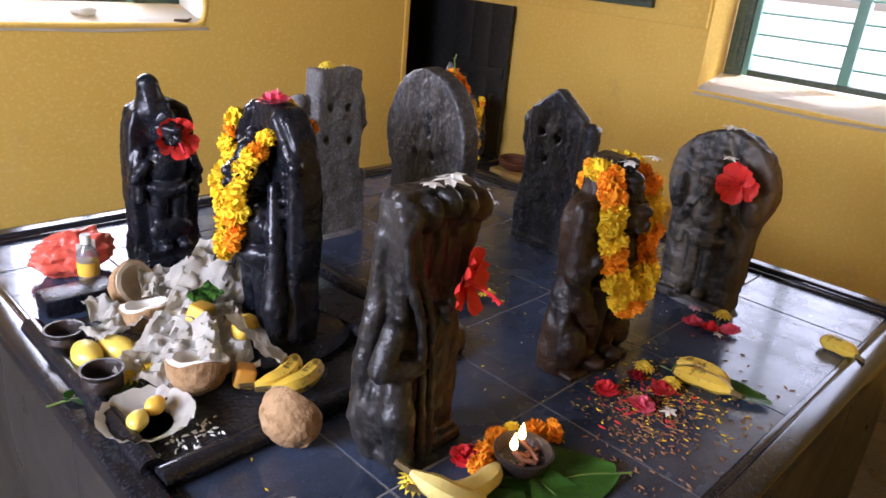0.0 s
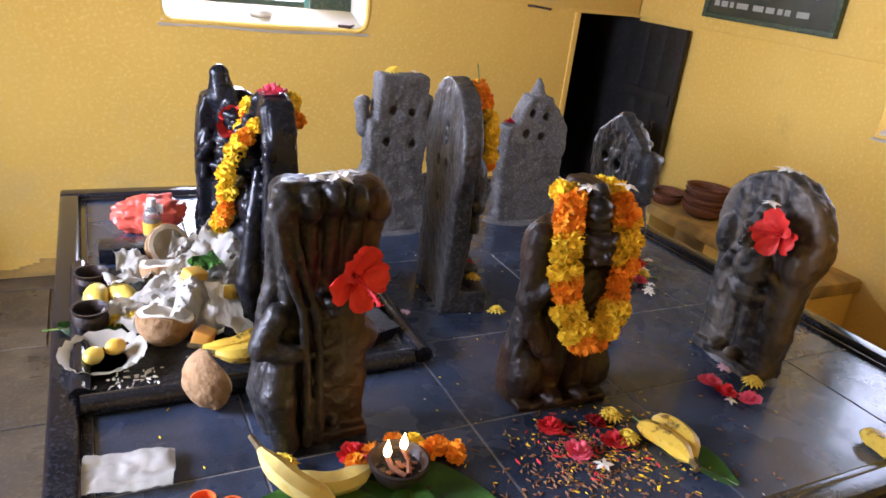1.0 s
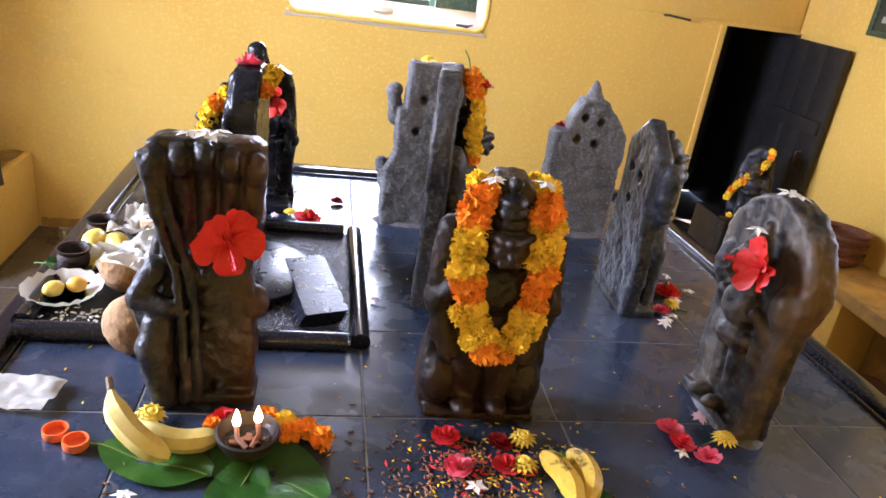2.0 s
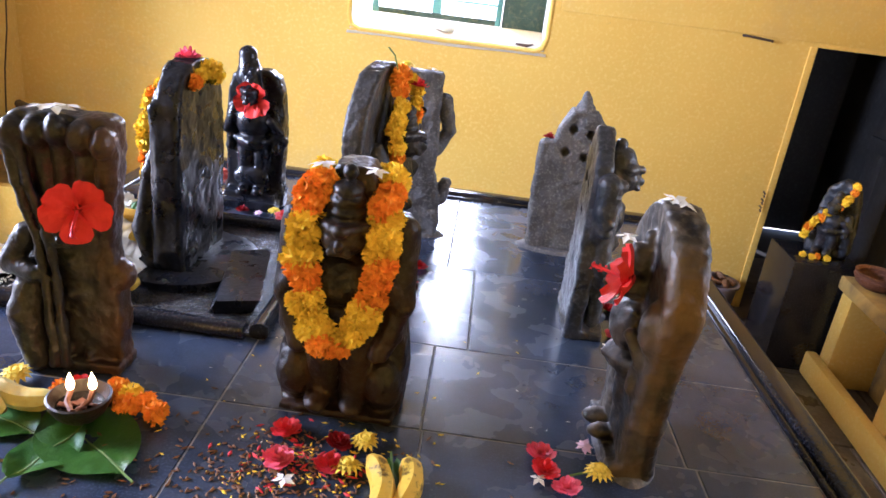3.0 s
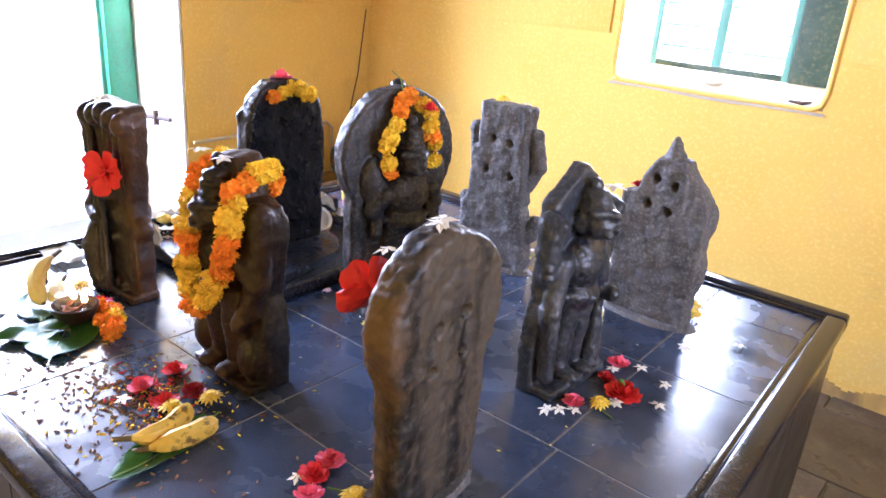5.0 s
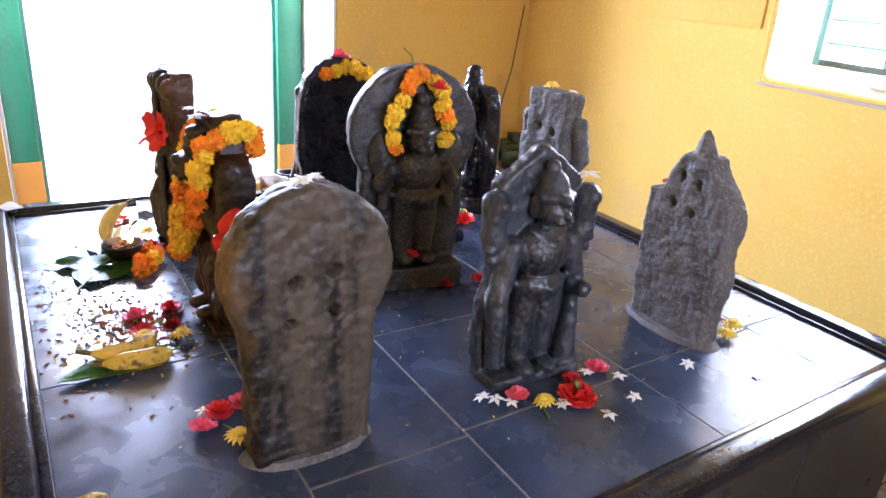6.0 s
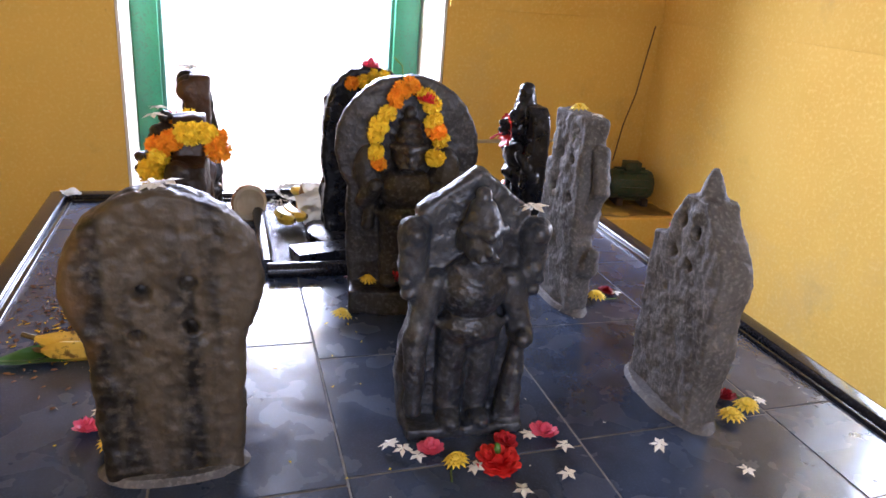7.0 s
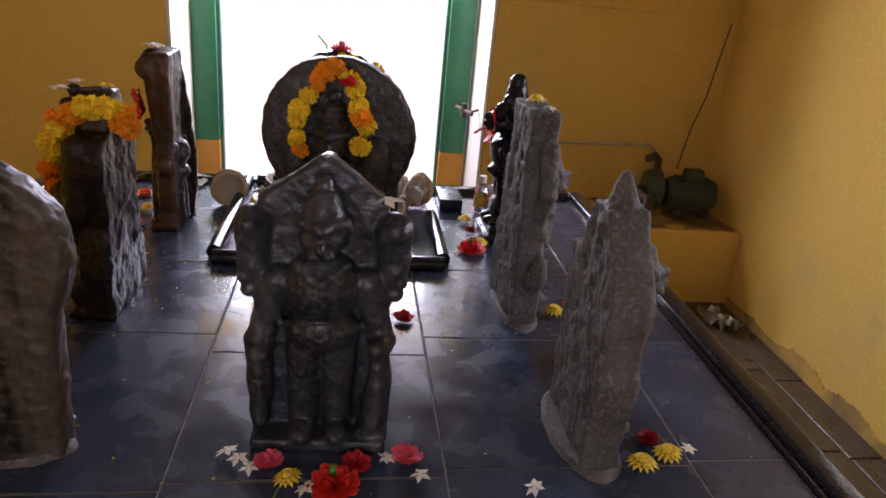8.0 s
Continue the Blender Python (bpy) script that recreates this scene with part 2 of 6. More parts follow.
BARK = material("grain_husk", (0.16, 0.075, 0.035), (0.25, 0.13, 0.06), 0.8, 40, 0.1)
ORANGECUP = material("orange_plastic", (0.85, 0.16, 0.03), (0.8, 0.2, 0.05), 0.35, 12, 0.05)
STRING = material("turmeric_thread", (0.5, 0.25, 0.04), (0.4, 0.16, 0.03), 0.8, 40, 0.2)

FLAME = bpy.data.materials.new("flame")
FLAME.use_nodes = True
_p = FLAME.node_tree.nodes["Principled BSDF"]
_p.inputs["Base Color"].default_value = (1, 0.7, 0.3, 1)
_p.inputs["Emission Color"].default_value = (1, 0.62, 0.22, 1)
_p.inputs["Emission Strength"].default_value = 9


# ---------- clay: solids that melt into one skin ----------
class Clay:
    """Collects solids as distance fields over small boxes, and melts them into one surface."""

    def __init__(self):
        self.items = []

    def add(self, lo, hi, f):
        self.items.append((np.array(lo, float), np.array(hi, float), f))

    def skin(self, h=0.0042, k=0.0065):
        pad = 3 * h
        lo = np.min([i[0] for i in self.items], 0) - pad
        hi = np.max([i[1] for i in self.items], 0) + pad
        ax = [np.arange(lo[n], hi[n] + h, h) for n in range(3)]
        field = np.full([len(a) for a in ax], 0.2)
        for l0, h0, f in self.items:
            sl = [slice(max(0, np.searchsorted(ax[n], l0[n] - 0.02) - 1), np.searchsorted(ax[n], h0[n] + 0.02) + 1) for n in range(3)]
            X, Y, Z = np.meshgrid(*[ax[n][sl[n]] for n in range(3)], indexing="ij")
            old, d = field[tuple(sl)], f(X, Y, Z)
            m = np.clip(0.5 + 0.5 * (old - d) / k, 0, 1)
            field[tuple(sl)] = old * (1 - m) + d * m - k * m * (1 - m)
        return self.nets(field, lo, h)

    def nets(self, f, lo, h):
        n = np.array(f.shape)
        total, count = np.zeros((*(n - 1), 3)), np.zeros(n - 1)
        for a in range(3):
            b, c = [q for q in range(3) if q != a]
            for ob in (0, 1):
                for oc in (0, 1):
                    s0 = [None] * 3
                    s0[a], s0[b], s0[c] = slice(0, n[a] - 1), slice(ob, n[b] - 1 + ob), slice(oc, n[c] - 1 + oc)
                    s1 = list(s0)
                    s1[a] = slice(1, n[a])
                    p, q = f[tuple(s0)], f[tuple(s1)]
                    cross = (p < 0) != (q < 0)
                    t = np.where(cross, p / np.where(cross, p - q, 1), 0)
                    total[..., a] += t
                    total[..., b] += ob * cross
                    total[..., c] += oc * cross
                    count += cross
        used = count > 0
        ids = np.full(n - 1, -1)
        ids[used] = np.arange(used.sum())
        where = np.argwhere(used)
        verts = lo + h * (where + total[used] / count[used][:, None])
        faces = []
        for a in range(3):
            b, c = (a + 1) % 3, (a + 2) % 3
            s0 = [slice(1, n[q] - 1) for q in range(3)]
            s0[a] = slice(0, n[a] - 1)
            s1 = list(s0)
            s1[a] = slice(1, n[a])
            p, q = f[tuple(s0)] < 0, f[tuple(s1)] < 0
            e = np.argwhere(p != q)
            flip = p[p != q]
            e += [0 if w == a else 1 for w in range(3)]
            quad = []
            for db, dc in ((-1, -1), (0, -1), (0, 0), (-1, 0)):
                g = e.copy()
                g[:, b] += db
                g[:, c] += dc
                quad.append(ids[g[:, 0], g[:, 1], g[:, 2]])
            quad = np.stack(quad, 1)
            quad[~flip] = quad[~flip][:, ::-1]
            faces.append(quad)
        return verts, np.concatenate(faces)


def clay_ell(clay, c, r):
    r = np.array(r if isinstance(r, tuple) else (r, r, r), float)
    c = np.array(c, float)

    def f(X, Y, Z):
        x, y, z = (X - c[0]) / r[0], (Y - c[1]) / r[1], (Z - c[2]) / r[2]
        k0 = np.sqrt(x * x + y * y + z * z) + 1e-9
        k1 = np.sqrt((x / r[0]) ** 2 + (y / r[1]) ** 2 + (z / r[2]) ** 2) + 1e-9
        return k0 * (k0 - 1) / k1

    clay.add(c - r, c + r, f)


def clay_rod(clay, a, b, ra, rb):
    a, b = np.array(a, float), np.array(b, float)
    v = b - a

    def f(X, Y, Z):
        t = np.clip(((X - a[0]) * v[0] + (Y - a[1]) * v[1] + (Z - a[2]) * v[2]) / (v @ v), 0, 1)
        return np.sqrt((X - a[0] - t * v[0]) ** 2 + (Y - a[1] - t * v[1]) ** 2 + (Z - a[2] - t * v[2]) ** 2) - (ra + (rb - ra) * t)

    r = max(ra, rb)
    clay.add(np.minimum(a, b) - r, np.maximum(a, b) + r, f)


def clay_stele(clay, rows, y0, y1, lean=0.0, soft=0.010):
    zs, ls, rs = (np.array([w[n] for w in rows], float) for n in range(3))

    def f(X, Y, Z):
        l, r = np.interp(Z, zs, ls), np.interp(Z, zs, rs)
        dx = np.abs(X - (l + r) / 2) - (r - l) / 2 + soft
        dy = np.abs(Y - lean * Z - (y0 + y1) / 2) - (y1 - y0) / 2 + soft
        dz = np.maximum(zs[0] - Z, Z - zs[-1]) + 0.3 * soft
        d = np.sqrt(np.maximum(dx, 0) ** 2 + np.maximum(dy, 0) ** 2) + np.minimum(np.maximum(dx, dy), 0) - soft
        return np.maximum(d, dz - 0.3 * soft)

    clay.add((ls.min(), y0, zs[0]), (rs.max(), y1, zs[-1]), f)


# ---------- mesh helpers ----------
def part(name, bm, mat, parent=None, label="", smooth=True, m=None):
    """Links a bmesh as one mesh object, under a thing or a part if one is given."""
    me = bpy.data.meshes.new(name)
    bmesh.ops.recalc_face_normals(bm, faces=bm.faces)
    bm.to_mesh(me)
    bm.free()
    if smooth:
        me.shade_smooth()
        me.set_sharp_from_angle(angle=radians(42))
    for one in (mat if isinstance(mat, (list, tuple)) else [mat]):
        me.materials.append(one)
    ob = new(name, me)
    if parent:
        ob.parent = parent
    if m is not None:
        ob.matrix_basis = m
    if label:
        ob["label"] = label
    return ob


def shared(name, mesh, parent, m):
    ob = new(name, mesh)
    ob.parent = parent
    ob.matrix_basis = m
    return ob


def thing(name, label, category, m=None, group="", kind=""):
    ob = new(name)
    ob.empty_display_size = 0.05
    if m is not None:
        ob.matrix_basis = m
    return tagged(ob, label, category, group, kind)


def bx(bm, x0, x1, y0, y1, z0, z1, bevel=0.0, seg=2):
    if isinstance(bm, Clay):
        return clay_stele(bm, [(z0, x0, x1), (z1, x0, x1)], y0, y1, 0.0, 0.006)
    g = bmesh.ops.create_cube(bm, size=1, matrix=Matrix.Translation(((x0 + x1) / 2, (y0 + y1) / 2, (z0 + z1) / 2))
                              @ Matrix.Diagonal((x1 - x0, y1 - y0, z1 - z0, 1)))
    if bevel:
        es = list({e for v in g["verts"] for e in v.link_edges})
        bmesh.ops.bevel(bm, geom=es, offset=bevel, segments=seg, affect="EDGES", profile=0.6)
    return bm


def box(x0, x1, y0, y1, z0, z1, bevel=0.0, seg=2):
    return bx(bmesh.new(), x0, x1, y0, y1, z0, z1, bevel, seg)


def ell(bm, c, r, rot=(0, 0, 0), seg=16):
    if isinstance(bm, Clay):
        return clay_ell(bm, c, r)
    bmesh.ops.create_uvsphere(bm, u_segments=seg, v_segments=seg // 2, radius=1,
                              matrix=pose(*c, *rot) @ Matrix.Diagonal((*(r if isinstance(r, tuple) else (r, r, r)), 1)))
    return bm


def tube(bm, pts, radii, n=8, caps=True):
    """A round tube along a line of points."""
    pts = [Vector(p) for p in pts]
    if not isinstance(radii, (list, tuple)):
        radii = [radii] * len(pts)
    if isinstance(bm, Clay):
        for i in range(len(pts) - 1):
            clay_rod(bm, pts[i], pts[i + 1], radii[i], radii[i + 1])
        return bm
    rings, side = [], None
    for i, p in enumerate(pts):
        d = (pts[min(i + 1, len(pts) - 1)] - pts[max(i - 1, 0)]).normalized()
        if side is None:
            side = d.orthogonal().normalized()
        side = (side - d * side.dot(d)).normalized()
        up = d.cross(side)
        rings.append([bm.verts.new(p + radii[i] * (math.cos(a) * side + math.sin(a) * up))
                      for a in (2 * math.pi * k / n for k in range(n))])
    for a, b in zip(rings, rings[1:]):
        for k in range(n):
            bm.faces.new((a[k], a[(k + 1) % n], b[(k + 1) % n], b[k]))
    if caps:
        bm.faces.new(rings[0][::-1])
        bm.faces.new(rings[-1])
    return bm


def limb(bm, a, b, ra, rb):
    if isinstance(bm, Clay):
        return clay_rod(bm, a, b, ra, rb)
    tube(bm, [a, b], [ra, rb], 10)
    ell(bm, a, ra, seg=10)
    ell(bm, b, rb, seg=10)


def lathe(bm, prof, n=24, c=(0, 0, 0)):
    """Turns a profile of (radius, height) about the upright axis."""
    rings = []
    for r, z in prof:
        rings.append([bm.verts.new((c[0] + r * math.cos(2 * math.pi * k / n), c[1] + r * math.sin(2 * math.pi * k / n), c[2] + z))
                      for k in range(n)] if r > 1e-5 else [bm.verts.new((c[0], c[1], c[2] + z))])
    for a, b in zip(rings, rings[1:]):
        for k in range(n):
            q = [a[k % len(a)], a[(k + 1) % len(a)], b[(k + 1) % len(b)], b[k % len(b)]]
            q = list(dict.fromkeys(q))
            if len(q) > 2:
                bm.faces.new(q)
    return bm


def grid(bm, nx, ny, f):
    """A sheet of nx by ny cells; f(u, v) gives each point, u and v from 0 to 1."""
    vs = [[bm.verts.new(f(i / nx, j / ny)) for i in range(nx + 1)] for j in range(ny + 1)]
    for j in range(ny):
        for i in range(nx):
            bm.faces.new((vs[j][i], vs[j][i + 1], vs[j + 1][i + 1], vs[j + 1][i]))
    return bm


def thicken(bm, t):
    bmesh.ops.solidify(bm, geom=bm.faces[:], thickness=t)
    return bm


def structure(ob, label, category):
    return tagged(ob, label, category, kind="structure")


# ---------- room ----------
XW, XE, YN, YS, HC = -2.33, 2.30, 2.18, -2.45, 2.95
TOP = 0.845

room_floor = part("floor", box(XW - 0.75, XE + 0.6, YS - 0.4, YN + 0.9, -0.12, -0.012), FLOOR_J)
structure(room_floor, "worn stone slab floor with pale joints", "floor")
# unseen ceiling, coloured dark so that less light bounces down
ceiling = part("ceiling", box(XW - 0.5, XE + 0.5, YS - 0.3, YN + 0.45, HC, HC + 0.15), CEIL)
structure(ceiling, "plain brown ceiling, out of view and kept dark", "ceiling")


def cut_wall(name, horizontal, near, far, lo, hi, holes, label, mat=WALL):
    """A wall from lo to hi along one axis, with openings (a0, a1, z0, z1) that go right through it."""
    bm = bmesh.new()

    def piece(a0, a1, z0, z1):
        if a1 - a0 > 1e-4 and z1 - z0 > 1e-4:
            if horizontal:
                bx(bm, a0, a1, near, far, z0, z1)
            else:
                bx(bm, near, far, a0, a1, z0, z1)

    at = lo
    for a0, a1, z0, z1 in sorted(holes):
        piece(at, a0, 0, HC)
        piece(a0, a1, 0, z0)
        piece(a0, a1, z1, HC)
        at = a1
    piece(at, hi, 0, HC)
    bmesh.ops.remove_doubles(bm, verts=bm.verts, dist=1e-5)
    return structure(part(name, bm, mat, smooth=False), label, "wall")


WIN_N = (-0.53, 0.49, 1.27, 2.32)
WIN_E = (-0.65, 0.46, 1.17, 2.25)
DOOR_W = (-0.885, 0.82, 0.0, 2.3)
DOOR_N = (1.835, 2.298, 0.0, 1.46)
wall_north = cut_wall("wall_north", True, YN, YN + 0.42, XW - 0.42, XE + 0.42, [WIN_N, DOOR_N], "yellow limewashed plaster wall with a deep window recess and a dark doorway")
wall_west = cut_wall("wall_west", False, XW - 0.57, XW, YS, YN, [DOOR_W], "yellow limewashed plaster wall with a bright open doorway")
wall_east = cut_wall("wall_east", False, XE, XE + 0.42, YS, YN, [WIN_E], "yellow limewashed plaster wall with a deep window recess")
wall_south = cut_wall("wall_south", True, YS - 0.3, YS, XW - 0.42, XE + 0.42, [], "plain yellow limewashed wall")

# the slightly proud plaster band that runs round the room at the lintels' height
for name, args in (("trim_north", (XW + 0.012, XE - 0.03, YN - 0.010, YN + 0.001)), ("trim_west", (XW - 0.001, XW + 0.020, 0.825, YN - 0.012)),
                   ("trim_east", (XE - 0.026, XE + 0.001, 0.47, YN - 0.012))):
    if name == "trim_north":
        b = box(args[0], WIN_N[0] - 0.05, args[2], args[3], 1.49, HC - 0.01, 0.003)
        bx(b, WIN_N[1] + 0.05, args[1], args[2], args[3], 1.485, HC - 0.01, 0.003)
    else:
        b = box(*args, 1.49 if name == "trim_west" else 1.47, HC - 0.01, 0.004)
    structure(part(name, b, WALL), "yellow plaster band standing slightly proud above the lintel line", "trim")

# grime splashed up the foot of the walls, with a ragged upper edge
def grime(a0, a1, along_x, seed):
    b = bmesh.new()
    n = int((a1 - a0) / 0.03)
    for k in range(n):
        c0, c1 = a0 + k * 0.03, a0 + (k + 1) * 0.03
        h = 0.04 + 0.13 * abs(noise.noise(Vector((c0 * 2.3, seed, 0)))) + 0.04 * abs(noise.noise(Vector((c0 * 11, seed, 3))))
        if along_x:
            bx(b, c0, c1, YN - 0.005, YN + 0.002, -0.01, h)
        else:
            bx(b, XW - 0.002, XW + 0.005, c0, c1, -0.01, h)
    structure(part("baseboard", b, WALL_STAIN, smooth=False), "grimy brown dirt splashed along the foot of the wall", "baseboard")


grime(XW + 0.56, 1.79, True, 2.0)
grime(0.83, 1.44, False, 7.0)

# inner room behind the small doorway, its darkness put into black surfaces
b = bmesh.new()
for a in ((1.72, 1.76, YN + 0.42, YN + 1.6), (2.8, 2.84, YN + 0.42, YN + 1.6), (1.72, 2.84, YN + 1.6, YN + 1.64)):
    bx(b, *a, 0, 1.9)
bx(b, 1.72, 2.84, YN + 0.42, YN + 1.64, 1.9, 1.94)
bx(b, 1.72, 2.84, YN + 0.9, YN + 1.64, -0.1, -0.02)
structure(part("inner_room", b, BLACKP, smooth=False), "inner room behind the small doorway, coloured black for its darkness", "room")


# ---------- doors and windows ----------
def west_doorway():
    d = structure(thing("door_1", "green painted wooden door frame standing in a bright open doorway", "doorway"), "", "")
    for y0, y1 in ((-0.865, -0.725), (0.63, 0.785)):
        post = part("door_post", box(-2.89, -2.79, y0, y1, 0.52, 2.27, 0.006), GREENP, d)
        part("post_foot", box(-2.892, -2.788, y0 - 0.002, y1 + 0.002, 0.0, 0.52, 0.006), OCHRE, post, "ochre painted foot of the post")
        inner = y1 if y0 < 0 else y0
        s = 1 if y0 < 0 else -1
        part("door_stop", box(-2.87, -2.83, min(inner, inner + s * 0.022), max(inner, inner + s * 0.022), 0.0, 2.2, 0.003), TEAL, post)
    part("lintel", box(-2.89, -2.79, -0.725, 0.63, 2.16, 2.27, 0.006), GREENP, d)
    # both reveals are white in place of the daylight that overexposes them
    b = box(-2.895, -2.334, -0.883, -0.867, 0.0, 2.29)
    structure(part("reveal", b, WHITE_WALL, d), "", "")
    b = box(-2.895, -2.334, 0.80, 0.816, 0.0, 2.29)
    part("reveal", b, WHITE_WALL, d, "door reveal coloured white for daylight glare")
    bolt = bmesh.new()
    tube(bolt, [(-2.56, 0.68, 0.86), (-2.36, 0.74, 0.86)], 0.012)
    tube(bolt, [(-2.46, 0.71, 0.82), (-2.46, 0.71, 0.90)], 0.016)
    tube(bolt, [(-2.50, 0.80, 0.86), (-2.40, 0.73, 0.86)], 0.008)
    part("bolt", bolt, RUST, d, "dark iron door bolt")


west_doorway()


def window(name, horizontal, depth, a0, a1, z0, z1, shutter, label):
    """A barred two-light window in a frame; depth is the place of the frame through the wall."""
    w = structure(thing(name, label, "window"), "", "")

    def put(pname, p0, p1, d0, d1, q0, q1, mat, bev=0.003, lab=""):
        b = box(p0, p1, d0, d1, q0, q1, bev) if horizontal else box(d0, d1, p0, p1, q0, q1, bev)
        return part(pname, b, mat, w, lab)

    mid = a0 + (a1 - a0) * 0.5
    f = depth
    put("window_frame", a0, a0 + 0.035, f, f + 0.06, z0, z1, TEAL)
    put("window_frame", a1 - 0.03, a1, f, f + 0.06, z0, z1, TEAL)
    put("window_frame", a0 + 0.035, a1 - 0.03, f, f + 0.06, z0, z0 + 0.03, SHUT)
    put("window_frame", a0 + 0.035, a1 - 0.03, f, f + 0.06, z1 - 0.04, z1, TEAL)
    put("mullion", mid - 0.025, mid + 0.025, f + 0.002, f + 0.055, z0 + 0.03, z1 - 0.04, TEAL)
    n = int((z1 - z0) / 0.105)
    for i in range(1, n):
        z = z0 + i * 0.105
        for p0, p1 in ((a0 + 0.035, mid - 0.025), (mid + 0.025, a1 - 0.03)):
            b = bmesh.new()
            if horizontal:
                tube(b, [(p0, f + 0.03, z), (p1, f + 0.03, z)], 0.006, 6)
            else:
                tube(b, [(f + 0.03, p0, z), (f + 0.03, p1, z)], 0.006, 6)
            part("bar", b, TEAL, w)
    s0, s1 = shutter
    leaf = put("shutter", s0, s1, f - 0.012, f + 0.022, z0 - 0.02, z1, SHUT, 0.004, "dark green wooden shutter with worn paint")
    for k in range(3):
        z = z0 + 0.06 + k * 0.33
        b = box(s0 + 0.03, s1 - 0.03, f - 0.018, f - 0.012, z, z + 0.25, 0.003) if horizontal else box(f - 0.018, f - 0.012, s0 + 0.03, s1 - 0.03, z, z + 0.25, 0.003)
        part("panel", b, SHUT, leaf)
    return w


window_n = window("window_1", True, 2.44, -0.46, 0.25, 1.345, 2.30, (0.255, 0.485), "teal barred window with a dark green shutter in a pale recess")
window_e = window("window_2", False, 2.56, -0.63, 0.36, 1.25, 2.23, (0.365, 0.45), "teal barred window with a green shutter in a pale recess")
# rounded white sills
for nm, x in (("sill_north", None), ("sill_east", 1)):
    b = bmesh.new()
    if x is None:
        grid(b, 12, 6, lambda u, v: (WIN_N[0] - 0.012 + u * (WIN_N[1] - WIN_N[0] + 0.024), YN - 0.014 + v * 0.27, 1.276 + 0.068 * v + 0.004 * math.sin(9 * u) - 0.03 * (v < 0.1)))
    else:
        grid(b, 12, 6, lambda u, v: (XE - 0.014 + v * 0.27, WIN_E[0] - 0.012 + u * (WIN_E[1] - WIN_E[0] + 0.024), 1.172 + 0.07 * v + 0.004 * math.sin(9 * u) - 0.03 * (v < 0.1)))
    thicken(b, 0.02)
    structure(part(nm, b, WHITE_WALL), "white sloping window sill with rounded lip", "sill")
# recess sides whitened to carry the window's glare
b = bmesh.new()
for x0, x1 in ((WIN_N[0] - 0.001, WIN_N[0] + 0.012), (WIN_N[1] - 0.010, WIN_N[1] + 0.001)):
    bx(b, x0, x1, YN + 0.004, YN + 0.26, 1.30, 2.31)
structure(part("recess_lining", b, WHITE_WALL), "window recess side coloured white for daylight glare", "trim")
b = bmesh.new()
for pts in ([(-0.535, 0, 2.3), (-0.535, 0, 1.34), (-0.52, 0, 1.29), (-0.48, 0, 1.268), (0.44, 0, 1.268), (0.48, 0, 1.29), (0.495, 0, 1.34), (0.495, 0, 2.3)],):
    tube(b, [(p[0], YN + 0.006, p[2]) for p in pts], 0.014, 8)
structure(part("window_surround", b, WALL), "rounded yellow plaster edge round the window recess", "trim")
b = bmesh.new()
ell(b, (-0.03, YN + 0.10, 1.322), (0.05, 0.03, 0.022), (0, 0, 20))
ell(b, (-0.07, YN + 0.11, 1.318), (0.03, 0.02, 0.015))
tagged(part("cloth_scrap", b, PAPER), "small crumpled white cloth lying on the window sill", "cloth")
b = bmesh.new()
tube(b, [(0.34, YN + 0.02, 1.292), (0.40, YN + 0.01, 1.290), (0.43, YN + 0.03, 1.298)], [0.006, 0.009, 0.004], 6)
tagged(part("latch", b, RUST), "dark iron latch lying on the window sill", "latch")


def black_leaf():
    """The small door's leaf, folded back against the east wall."""
    d = structure(thing("door_2", "black painted plank door folded open against the wall", "door"), "", "")
    for k in range(3):
        y0 = 1.695 + k * 0.158
        part("plank", box(2.245, 2.272, y0, y0 + 0.157, 0.0, 1.445, 0.003), BLACKP, d)
    for z in (0.2, 1.0):
        part("ledge", box(2.226, 2.2448, 1.71, 2.16, z, z + 0.07, 0.003), BLACKP, d)
    part("frame_post", box(1.80, 1.835, YN - 0.012, YN + 0.10, 0.0, 1.46, 0.004), WALL, d, "pale yellow painted door post")
    # black board added over the yellow reveal to keep the doorway dark
    part("frame_post", box(2.268, 2.2975, YN + 0.003, YN + 0.418, 0.0, 1.456), BLACKP, d)
    h = bmesh.new()
    tube(h, [(2.226, 1.77, 0.90), (2.20, 1.77, 0.90), (2.20, 1.77, 0.80), (2.226, 1.77, 0.80)], 0.006, 6)
    part("handle", h, RUST, d)
    chain = bmesh.new()
    for k in range(6):
        tube(chain, [(1.775 + 0.008 * (k % 2), YN - 0.02, 0.70 - 0.02 * k), (1.79, YN - 0.024, 0.685 - 0.02 * k)], 0.005, 6)
    part("chain", chain, RUST, d)


black_leaf()


def notice_board():
    n = thing("notice_board", "dark framed board with faded painted lines on the wall", "board")
    part("panel", box(2.245, 2.262, 0.80, 1.58, 1.56, 2.1, 0.002), BOARD, n)
    for a in ((0.77, 1.61, 1.535, 1.56), (0.77, 1.61, 2.1, 2.125)):
        part("frame_rail", box(2.236, 2.272, *a, 0.003), SHUT, n)
    for a in ((0.77, 0.80), (1.58, 1.61)):
        part("frame_stile", box(2.236, 2.272, *a, 1.56, 2.1, 0.003), SHUT, n)
    rng = random.Random(4)
    for row in range(5):
        y = 1.54
        while y > 0.9:
            w = rng.uniform(0.02, 0.08)
            part("text_bar", box(2.2425, 2.2448, y - w, y, 1.60 + row * 0.09, 1.60 + row * 0.09 + 0.028), CHALK, n)
            y -= w + rng.uniform(0.012, 0.04)


notice_board()
b = bmesh.new()
